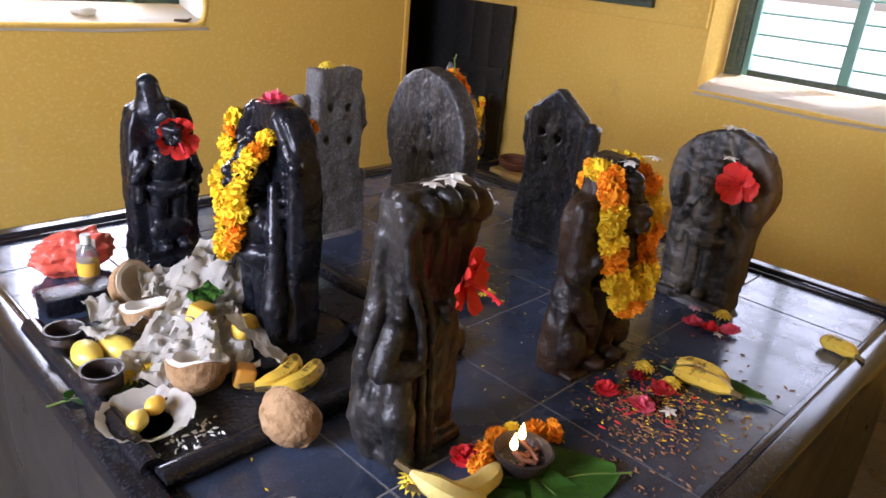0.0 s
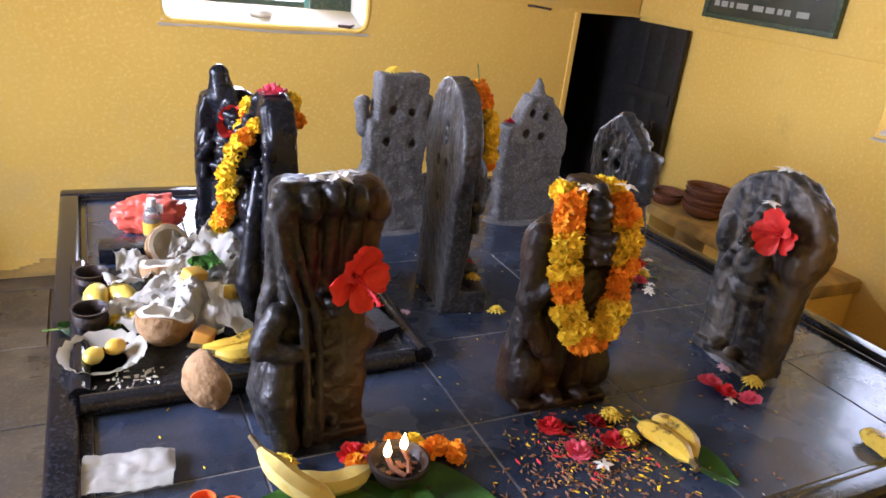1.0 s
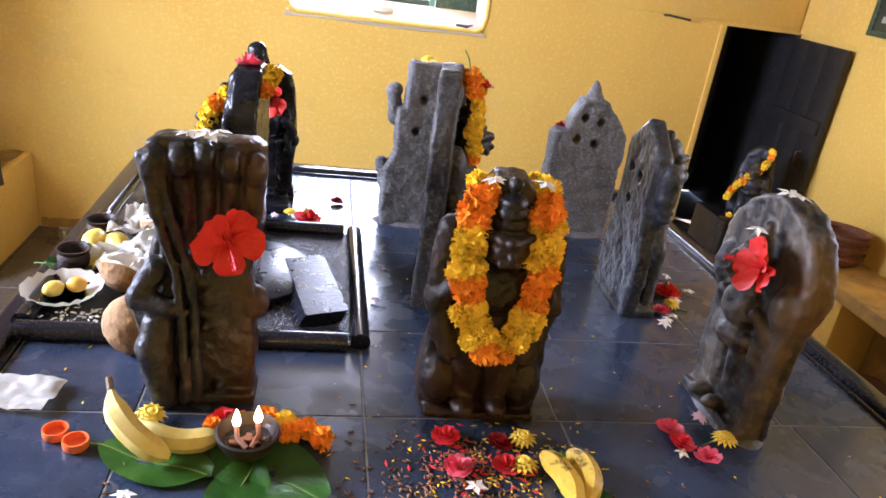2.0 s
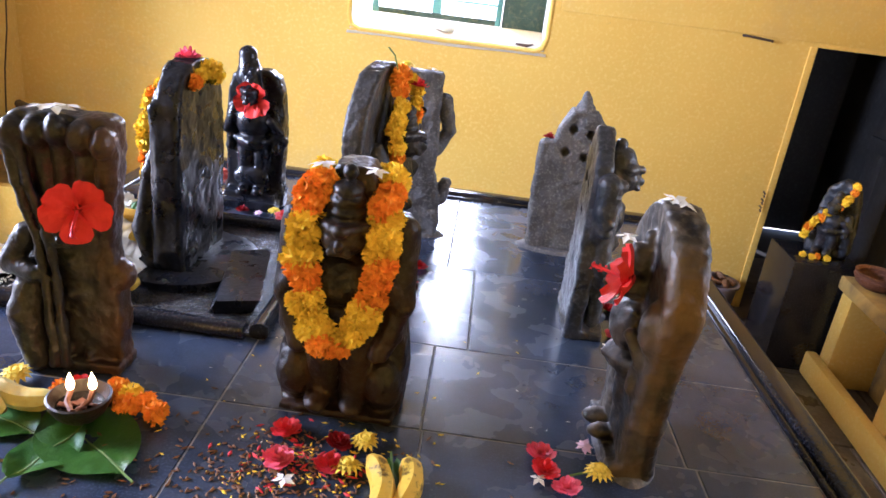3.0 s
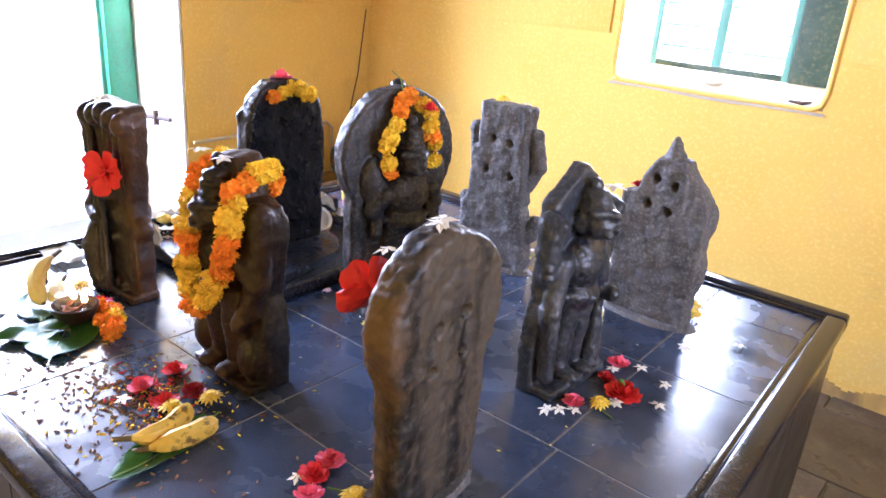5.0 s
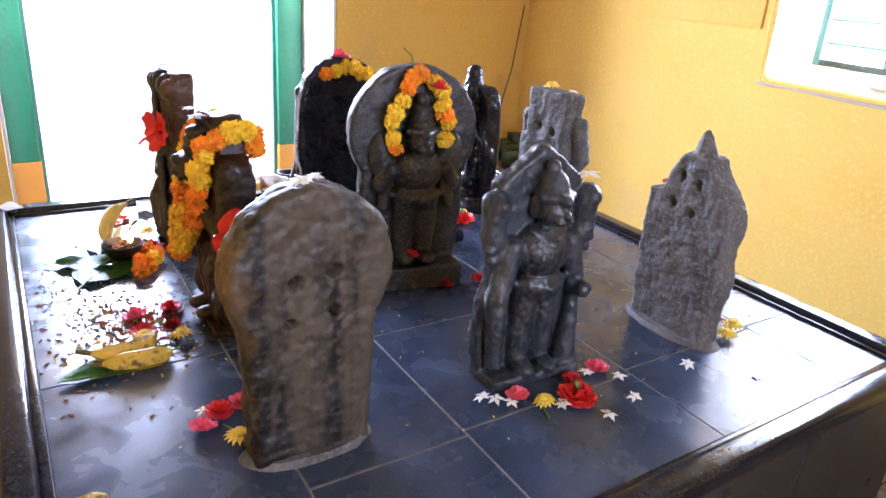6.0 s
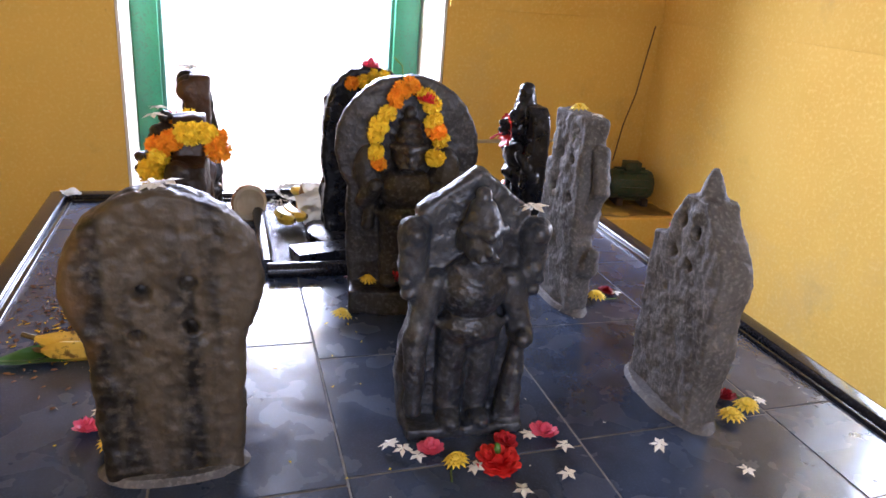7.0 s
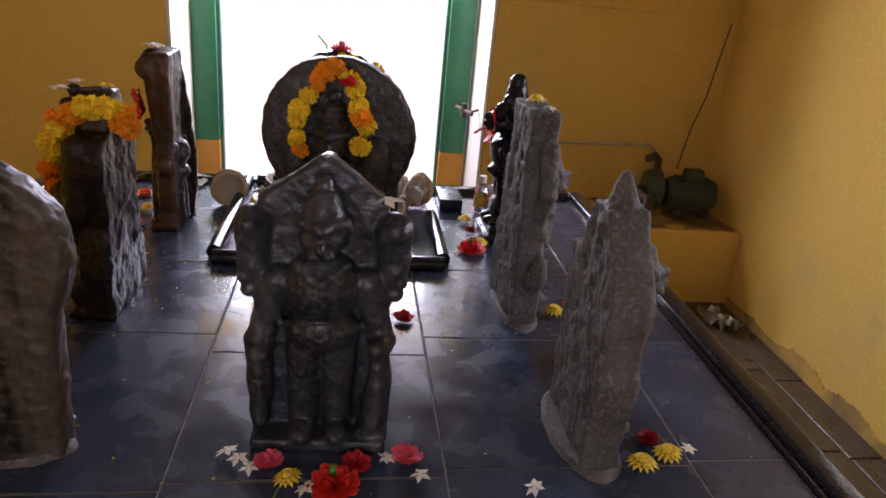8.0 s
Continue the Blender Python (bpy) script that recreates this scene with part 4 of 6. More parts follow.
def statue_stepped():
    b = Clay()
    loft(b, [(0, -.112, .125), (.05, -.12, .132), (.13, -.112, .128), (.18, -.10, .13), (.21, -.088, .112), (.24, -.092, .10), (.33, -.092, .105), (.375, -.09, .10),
             (.378, -.086, .082), (.505, -.088, .080), (.512, -.08, .075)], -0.02, 0.045)
    ell(b, (0.115, 0.0, 0.42), (0.024, 0.024, 0.024))
    limb(b, (0.105, 0.0, 0.34), (0.118, 0.0, 0.42), 0.022, 0.018)
    limb(b, (-0.085, 0.0, 0.27), (-0.122, 0.0, 0.34), 0.02, 0.018)
    limb(b, (-0.122, 0.0, 0.34), (-0.10, 0.0, 0.43), 0.02, 0.022)
    limb(b, (0.11, 0.0, 0.13), (0.135, 0.0, 0.19), 0.03, 0.02)
    limb(b, (-0.11, 0.0, 0.13), (-0.13, 0.0, 0.17), 0.03, 0.018)
    figure(b, 0.02, 0.40, -0.004, 0.19, True, 0.13)
    carve("stepped_top_statue", b, GREY, M_G, "dry grey pitted stone slab statue with a stepped top", rough=0.0028, worn=0.0022,
          holes=((-0.035, 0.40, .013), (0.03, 0.405, .013), (-0.045, 0.30, .014), (0.045, 0.31, .013)))


def statue_pointed():
    b = Clay()
    loft(b, [(0, -.118, .115), (.05, -.115, .115), (.12, -.118, .122), (.18, -.12, .125), (.24, -.118, .12), (.29, -.125, .122), (.325, -.122, .120), (.345, -.118, .118),
             (.352, -.115, .082), (.39, -.09, .07), (.42, -.062, .055), (.45, -.04, .04)], -0.03, 0.04)
    limb(b, (0.0, 0.005, 0.42), (0.006, 0.005, 0.500), 0.042, 0.008)
    ell(b, (-0.108, 0.0, 0.31), (0.026, 0.035, 0.05))
    ell(b, (-0.105, 0.0, 0.16), (0.028, 0.035, 0.06))
    figure(b, 0.02, 0.38, -0.012, 0.19, True, 0.13)
    carve("pointed_statue", b, GREY, M_H, "dry grey pitted stone slab statue with a pointed top", rough=0.0030, worn=0.0022,
          holes=((-0.022, 0.385, .014), (0.03, 0.395, .014), (-0.015, 0.315, .014), (0.045, 0.325, .015)))


def statue_gabled():
    b = Clay()
    loft(b, [(0, -.115, .115), (.04, -.12, .12), (.10, -.128, .12), (.17, -.125, .115), (.22, -.11, .10), (.28, -.105, .10), (.34, -.105, .10), (.435, -.105, .10),
             (.455, -.078, .074), (.48, -.042, .040), (.505, -.006, .006)], 0.0, 0.04)
    figure(b, 0.02, 0.475, -0.002, 0.235, False, 0.09)
    for s in (-1, 1):
        limb(b, (s * 0.072, -0.012, 0.305), (s * 0.100, -0.016, 0.20), 0.025, 0.022)
        limb(b, (s * 0.100, -0.016, 0.20), (s * 0.10, -0.024, 0.05) if s < 0 else (0.092, -0.055, 0.205), 0.022, 0.018)
        limb(b, (s * 0.088, 0.004, 0.27), (s * 0.112, 0.002, 0.33), 0.024, 0.025)
        limb(b, (s * 0.112, 0.002, 0.33), (s * 0.112, 0.0, 0.395), 0.024, 0.029)
        ell(b, (s * 0.112, -0.027, 0.398), (0.016, 0.010, 0.016), seg=10)
        for h in range(5):
            ell(b, (s * (0.118 + 0.006 * (h % 2)), -0.006, 0.285 + 0.022 * h), (0.012, 0.018, 0.012), seg=8)
    tube(b, [(0.100, -0.016, 0.20), (0.09, -0.018, 0.02)], [0.012, 0.028], 8)
    bx(b, -.115, .112, -0.055, 0.042, 0, 0.022)
    carve("gabled_statue", b, DARK, M_I, "dark grey stone four-armed deity before a gabled slab", rough=0.0022, worn=0.002, holes=((-0.02, 0.36, .014), (0.045, 0.37, .013), (0.02, 0.29, .012)))


for make in (statue_serpent, statue_garlanded, statue_round, statue_halo, statue_black, statue_slim, statue_stepped, statue_pointed, statue_gabled):
    make()
for sx, sy, sw, sd, srz in ((0.005, 0.497, 0.150, 0.055, 0), (0.528, 0.518, 0.150, 0.066, 0), (0.575, -0.485, 0.060, 0.125, 0)):
    statue_skirt(sx, sy, sw, sd, srz)


# ---------- flowers ----------
def marigold_mesh(seed, mat, r=0.0235):
    rng = random.Random(seed)
    b = bmesh.new()
    bmesh.ops.create_icosphere(b, subdivisions=1, radius=r * 0.70)
    n = 78
    for i in range(n):
        z = 1 - 2 * (i + 0.5) / n
        a = i * 2.39996 + rng.uniform(-.25, .25)
        q = math.sqrt(1 - z * z)
        d = Vector((q * math.cos(a), q * math.sin(a), z * 0.82))
        t = d.orthogonal().normalized()
        t = Matrix.Rotation(rng.uniform(0, 6.28), 3, d) @ t
        s = d.cross(t)
        L = r * rng.uniform(0.92, 1.14)
        w = r * rng.uniform(0.20, 0.32)
        p = [d * r * 0.6 - t * w * 0.5, d * r * 0.6 + t * w * 0.5, d * L + t * w + s * r * 0.16, d * (L * 0.93) + s * r * 0.2, d * L - t * w + s * r * 0.12]
        b.faces.new([b.verts.new(v) for v in p])
    me = bpy.data.meshes.new("marigold")
    b.to_mesh(me)
    b.free()
    me.materials.append(mat)
    return me


MARI_Y = [marigold_mesh(k, YEL) for k in range(3)]
MARI_O = [marigold_mesh(k + 10, ORG) for k in range(3)]
SMALL_Y = [marigold_mesh(k + 20, YEL, 0.017) for k in range(2)]
SMALL_O = [marigold_mesh(k + 30, ORG, 0.017) for k in range(2)]


def curve_points(ctrl, step):
    """Points at even steps along a smooth line through the control points."""
    c = [Vector(p) for p in ctrl]
    c = [2 * c[0] - c[1]] + c + [2 * c[-1] - c[-2]]
    fine = []
    for i in range(1, len(c) - 2):
        for k in range(24):
            t = k / 24
            p0, p1, p2, p3 = c[i - 1:i + 3]
            fine.append(0.5 * (2 * p1 + (p2 - p0) * t + (2 * p0 - 5 * p1 + 4 * p2 - p3) * t * t + (3 * p1 - p0 - 3 * p2 + p3) * t ** 3))
    fine.append(c[-2])
    out, run = [fine[0]], 0.0
    for p, q in zip(fine, fine[1:]):
        run += (q - p).length
        if run >= step:
            out.append(q)
            run = 0.0
    return out


def garland(ctrl, m, label, pattern, seed, step=0.031, small=False, jitter=0.006, doubled=False):
    g = thing("garland", label, "garland", m)
    rng = random.Random(seed)
    pts = curve_points(ctrl, step)
    b = bmesh.new()
    tube(b, pts, 0.0025, 5)
    part("thread", b, STRING, g)
    for i, p in enumerate(pts):
        kind = pattern[i % len(pattern)]
        for rep in range(2 if doubled else 1):
            pool = (SMALL_Y if kind == "y" else SMALL_O) if small else (MARI_Y if kind == "y" else MARI_O)
            off = Vector([rng.uniform(-jitter, jitter) for _ in range(3)])
            if doubled:
                off += Vector(((rep - 0.5) * 0.022, -0.004 * rep, (rep - 0.5) * 0.008))
            s = rng.uniform(0.88, 1.12)
            shared("marigold", pool[rng.randrange(len(pool))], g,
                   Matrix.Translation(p + off) @ Euler([rng.uniform(0, 6.28) for _ in range(3)]).to_matrix().to_4x4() @ Matrix.Scale(s, 4))
    return g


garland([(-0.046, 0.006, 0.466), (-0.055, -0.020, 0.458), (-0.064, -0.048, 0.42), (-0.068, -0.062, 0.35), (-0.062, -0.075, 0.275), (-0.034, -0.094, 0.215), (0.0, -0.102, 0.178),
         (0.034, -0.094, 0.215), (0.060, -0.075, 0.275), (0.068, -0.062, 0.35), (0.066, -0.045, 0.425), (0.062, -0.010, 0.458), (0.058, 0.035, 0.462), (0.042, 0.066, 0.450), (0.024, 0.074, 0.415)], M_B,
        "thick yellow and orange marigold garland hung round a statue's neck", "yoooyyyooyyyooyy", 5, 0.026, doubled=True)
Y_D = -0.045
garland([(-0.068, Y_D, 0.385), (-0.075, Y_D, 0.44), (-0.058, Y_D, 0.50), (-0.025, Y_D + 0.02, 0.55), (0.015, Y_D + 0.02, 0.56), (0.050, Y_D, 0.515), (0.068, Y_D, 0.45), (0.066, Y_D, 0.39)], M_D,
        "short yellow and orange marigold garland arched over a statue's head", "oyyyyoooyyyoyy", 7, 0.029, jitter=0.008)
garland([(-0.100, -0.006, 0.455), (-0.106, -0.020, 0.40), (-0.092, -0.045, 0.33), (-0.056, -0.070, 0.25), (-0.014, -0.084, 0.195), (0.014, -0.078, 0.235), (0.022, -0.072, 0.30), (0.028, -0.068, 0.36), (0.038, -0.034, 0.425), (0.042, -0.002, 0.465)], M_E,
        "yellow and orange marigold garland hanging on an oiled black statue", "yoyyyyyyyyyyoooyyyy", 9, 0.026)
garland([(-0.075, 0.062, 0.455), (-0.03, 0.066, 0.475), (0.03, 0.066, 0.475), (0.075, 0.062, 0.452)], M_E,
        "short string of yellow marigolds across the top of a black statue", "yyyyyoy", 11, 0.026)


def petal_mesh(name, mat, L, W, cup, ruffle, seed, tip=0.9):
    rng = random.Random(seed)
    b = bmesh.new()
    ph = rng.uniform(0, 6)

    def f(u, v):
        a = (u - 0.5) * 2
        wv = W * (0.22 + 0.95 * v ** 0.8) * (1 - 0.35 * max(0, v - 0.75) * 4 * abs(a))
        return (a * wv * 0.5, L * v * (1 - (1 - tip) * a * a), cup * v * v + ruffle * v * math.sin(a * 7 + ph) + 0.25 * W * a * a * (1 - v))

    grid(b, 6, 5, f)
    me = bpy.data.meshes.new(name)
    b.to_mesh(me)
    b.free()
    me.materials.append(mat)
    me.shade_smooth()
    return me


HIB = [petal_mesh("petal", RED, 0.062, 0.062, 0.012, 0.005, k) for k in range(3)]


def facing(x, y, z, ax, ay, az, roll=0):
    """A pose at a place whose z axis points along a direction."""
    d = Vector((ax, ay, az)).normalized()
    return Matrix.Translation((x, y, z)) @ d.to_track_quat("Z", "Y").to_matrix().to_4x4() @ pose(0, 0, 0, 0, 0, roll)


def hibiscus(m, label, s=1.0, seed=0, close=0.0):
    h = thing("hibiscus", label, "flower", m @ Matrix.Scale(s, 4))
    rng = random.Random(seed)
    for k in range(5):
        shared("petal", HIB[k % 3], h, pose(0, 0, 0.004 * (k % 2), 0, 0, 72 * k + rng.uniform(-8, 8)) @ pose(0, 0.003, 0, 12 + close + rng.uniform(-9, 9), 0, 0))
    b = bmesh.new()
    ell(b, (0, 0, 0.004), (0.012, 0.012, 0.006), seg=10)
    part("throat", b, REDDARK, h, "dark red throat")
    b = bmesh.new()
    tube(b, [(0, 0, 0), (0, 0.006, 0.025), (0.002, 0.02, 0.055), (0.003, 0.035, 0.07)], [0.004, 0.003, 0.003, 0.004], 6)
    for k in range(10):
        a = k * 2.4
        ell(b, (0.002 + 0.006 * math.cos(a), 0.018 + 0.0018 * k, 0.05 + 0.0022 * k + 0.004 * math.sin(a)), 0.0024, seg=6)
    part("stamen", b, ROSE, h, "pinkish red stamen")
    return h


def on(m, u, y, z):
    return m @ Vector((u, y, z))


def hib_on(m, u, y, z, d, label, roll, s=1.0, seed=0, close=0.0):
    p = on(m, u, y, z)
    v = m.to_3x3() @ Vector(d)
    return hibiscus(facing(*p, *v, roll), label, s, seed, close)


hib_on(M_A, 0.036, -0.040, 0.345, (0.35, -1, 0.12), "large open red hibiscus resting on a serpent-hooded statue", 185, 0.96, 1)
hib_on(M_F, 0.010, -0.055, 0.355, (-0.05, -1, 0.1), "open red hibiscus resting on a slim black statue", 180, 0.92, 2)
hib_on(M_C, 0.070, -0.040, 0.375, (-0.1, -1, 0.2), "open red hibiscus tucked before a round-backed statue", 110, 0.95, 3, 10)


def rose_mesh(name, mat, r, seed, layers=4):
    rng = random.Random(seed)
    b = bmesh.new()
    hub = b.verts.new((0, 0, 0))
    for l in range(layers):
        n = 4 + l * 2
        for k in range(n):
            a = 2 * math.pi * k / n + l * 0.5 + rng.uniform(-.2, .2)
            rr = r * (0.25 + 0.75 * l / (layers - 1))
            up = r * (0.75 - 0.55 * l / (layers - 1))
            w = 0.5 * rr * 2.4 * math.sin(math.pi / n) + 0.2 * r
            c, s = math.cos(a), math.sin(a)
            t = Vector((-s, c, 0))
            mid = Vector((0.75 * rr * c, 0.75 * rr * s, up * 0.55))
            top = Vector((rr * c, rr * s, up + rng.uniform(-.1, .1) * r))
            v = [b.verts.new(q) for q in (mid + t * w * 0.6, top + t * w * 0.35, top * 1.03 + Vector((0, 0, 0.06 * r)), top - t * w * 0.35, mid - t * w * 0.6)]
            b.faces.new([hub] + v)
    bmesh.ops.triangulate(b, faces=b.faces[:])
    me = bpy.data.meshes.new(name)
    b.to_mesh(me)
    b.free()
    me.materials.append(mat)
    return me


def star_mesh(name, mat, r, seed, n=5):
    rng = random.Random(seed)
    b = bmesh.new()
    for k in range(n):
        a = 2 * math.pi * k / n + rng.uniform(-.2, .2)
        d, t = Vector((math.cos(a), math.sin(a), 0)), Vector((-math.sin(a), math.cos(a), 0))
        L = r * rng.uniform(.8, 1.1)
        pts = [Vector((0, 0, 0.3 * r)), d * L * 0.45 + t * r * 0.26 + Vector((0, 0, 0.28 * r)), d * L + Vector((0, 0, rng.uniform(0.02, 0.2) * r)), d * L * 0.45 - t * r * 0.26 + Vector((0, 0, 0.22 * r))]
        b.faces.new([b.verts.new(p) for p in pts])
    tube(b, [(0, 0, 0.0), (0, 0, 0.3 * r)], 0.08 * r, 6)
    me = bpy.data.meshes.new(name)
    b.to_mesh(me)
    b.free()
    me.materials.append(mat)
    return me


R_RED, R_PINK, R_DARK = rose_mesh("rose", ROSE, 0.026, 1), rose_mesh("rose", PINK, 0.027, 2), rose_mesh("rose", REDDARK, 0.022, 3)
R_LIL = star_mesh("flower", LILAC, 0.02, 4, 7)
R_BIG = rose_mesh("rose", RED, 0.042, 6, 5)
STARS = [star_mesh("jasmine", WHITE, 0.02, k, 5 + k % 2) for k in range(3)]


def chrys_mesh(seed, r=0.028):
    rng = random.Random(seed)
    b = bmesh.new()
    for l in range(3):
        n = 14 - 2 * l
        for k in range(n):
            a = 2 * math.pi * k / n + l * .3
            d, t = Vector((math.cos(a), math.sin(a), 0)), Vector((-math.sin(a), math.cos(a), 0))
            L = r * (1 - 0.24 * l) * rng.uniform(.9, 1.08)
            z = 0.006 + 0.005 * l
            b.faces.new([b.verts.new(p) for p in (d * 0.2 * r + t * 0.06 * r + Vector((0, 0, z)), d * L * 0.7 + t * r * 0.14 + Vector((0, 0, z + 0.003)), d * L + Vector((0, 0, z - 0.002)),
                                                  d * L * 0.7 - t * r * 0.14 + Vector((0, 0, z + 0.003)), d * 0.2 * r - t * 0.06 * r + Vector((0, 0, z)))])
    ell(b, (0, 0, 0.014), (0.3 * r, 0.3 * r, 0.006), seg=8)
    me = bpy.data.meshes.new("chrysanthemum")
    b.to_mesh(me)
    b.free()
    me.materials.append(LEMONY)
    return me


CHRYS = [chrys_mesh(k) for k in range(2)]


def bloom(name, mesh, m, label, s=1.0, stalk=False):
    """A cut flower: its head and, if it has one, a stalk."""
    f = thing(name, label, "flower", m @ Matrix.Scale(s, 4))
    shared("head", mesh, f, pose(0, 0, 0.002, 0, 0, 0))
    if name == "red_flower":
        b = bmesh.new()
        ell(b, (0.004, -0.006, 0.032), (0.007, 0.007, 0.012), (25, 10, 0), 8)
        part("sepal", b, LEAF, f, "green sepal cup")
    if stalk:
        b = bmesh.new()
        tube(b, [(0, 0, 0.004), (0.02, -0.015, 0.003), (0.05, -0.02, 0.003)], 0.002, 5)
        part("stalk", b, STEM, f)
    return f


def lying(x, y, rz=0, tilt=0, z=None):
    return pose(x, y, TOP + 0.0015 if z is None else z, tilt, 0, rz)


rf = random.Random(12)
FLOWERS = [
    # before the round-backed statue
    ("rose", R_PINK, 0.412, -0.555, "pink rose head lying on black granite"), ("rose", R_PINK, 0.455, -0.640, "pink rose head lying on black granite"),
    ("rose", R_RED, 0.418, -0.600, "red rose head lying on black granite"), ("chrysanthemum", CHRYS[0], 0.515, -0.590, "yellow chrysanthemum lying by a statue's foot"),
    ("pink_flower", R_LIL, 0.497, -0.515, "pale pink flower lying by a statue's foot"), ("jasmine", STARS[0], 0.405, -0.625, "small white jasmine flower on black granite"),
    # before the gabled statue
    ("red_flower", R_BIG, 0.684, 0.064, "large red flower head lying on black granite"), ("rose", R_RED, 0.625, 0.10, "red rose leaning at a statue's foot"),
    ("rose", R_PINK, 0.622, -0.045, "pink rose leaning at a statue's foot"), ("chrysanthemum", CHRYS[1], 0.667, -0.008, "yellow flower lying beside red ones"),
    ("rose", R_PINK, 0.612, 0.185, "small pink rose on black granite"), ("jasmine", STARS[1], 0.615, 0.15, "small white jasmine flower on black granite"),
    ("jasmine", STARS[0], 0.615, -0.095, "white jasmine flowers in a clump"), ("jasmine", STARS[2], 0.640, -0.075, "white jasmine flowers in a clump"),
    ("jasmine", STARS[1], 0.598, -0.115, "white jasmine flowers in a clump"), ("jasmine", STARS[1], 0.690, 0.02, "small white jasmine flower on black granite"),
    ("jasmine", STARS[0], 0.660, 0.205, "small white jasmine flower on black granite"), ("jasmine", STARS[2], 0.735, 0.178, "small white jasmine flower on black granite"),
    ("jasmine", STARS[2], 0.762, 0.080, "white jasmine flower on black granite"), ("jasmine", STARS[1], 0.692, 0.394, "white jasmine flower on black granite"),
    ("jasmine", STARS[0], 0.790, 0.515, "small white jasmine flower on black granite"),
    # beside the pointed statue
    ("chrysanthemum", CHRYS[0], 0.634, 0.600, "yellow chrysanthemum lying at a grey statue's foot"), ("chrysanthemum", CHRYS[1], 0.607, 0.660, "bent yellow chrysanthemum lying on its side"),
    ("rose", R_DARK, 0.562, 0.640, "dark red rose at a grey statue's foot"), ("jasmine", STARS[1], 0.590, 0.705, "white jasmine flower on black granite"),
    # beside the stepped statue
    ("chrysanthemum", CHRYS[0], 0.055, 0.590, "yellow flower at a grey statue's foot"), ("rose", R_DARK, 0.02, 0.64, "dark red rose at a grey statue's foot"),
    ("jasmine", STARS[2], 0.035, 0.665, "white jasmine flower at a grey statue's foot"),
    # round the haloed statue
    ("rose", R_RED, 0.085, 0.105, "red rose lying at a statue's foot"), ("rose", R_RED, 0.10, 0.21, "red rose lying on black granite"),
    ("chrysanthemum", CHRYS[1], 0.075, -0.125, "yellow flower lying at a statue's foot"), ("pink_flower", R_LIL, -0.160, -0.065, "lilac flower lying on black granite"),
    ("rose", R_DARK, -0.255, 0.610, "dark red petal cluster on black granite"),
    # before the slim black statue
    ("red_flower", R_BIG, -0.345, 0.440, "large red flower head lying on black granite"), ("rose", R_DARK, -0.50, 0.462, "dark red rose at a black statue's foot"),
    ("pink_flower", R_LIL, -0.445, 0.455, "pale pink flower at a black statue's foot"), ("chrysanthemum", CHRYS[0], -0.40, 0.475, "yellow flower at a black statue's foot"),
    ("chrysanthemum", CHRYS[1], -0.60, 0.455, "yellow flower at a black statue's foot"),
    # before the garlanded statue
    ("rose", R_RED, -0.055, -0.590, "red rose at a statue's foot"), ("rose", R_DARK, 0.045, -0.605, "dark red rose at a statue's foot"),
    ("chrysanthemum", CHRYS[1], 0.092, -0.595, "yellow flower on a stalk at a statue's foot"), ("rose", R_RED, 0.045, -0.670, "red rose among scattered petals"),
    ("rose", R_PINK, -0.045, -0.672, "pink rose among scattered petals"), ("chrysanthemum", CHRYS[0], 0.075, -0.672, "yellow flower among scattered petals"),
    ("jasmine", STARS[0], -0.022, -0.722, "white jasmine flower among scattered petals"),
    # before the serpent statue
    ("chrysanthemum", CHRYS[0], -0.588, -0.545, "yellow chrysanthemum on a stalk at a statue's foot"), ("rose", R_RED, -0.462, -0.552, "red rose at a statue's foot"),
    ("jasmine", STARS[1], -0.585, -0.742, "small white flower on black granite"), ("rose", R_PINK, -0.455, -0.590, "pink rose near an oil lamp"),
]
for nm, me, fx, fy, lab in FLOWERS:
    bloom(nm, me, lying(fx, fy, rf.uniform(0, 360), rf.uniform(-14, 14), TOP + 0.004), lab, rf.uniform(0.9, 1.12), nm == "chrysanthemum" and rf.random() < 0.5)

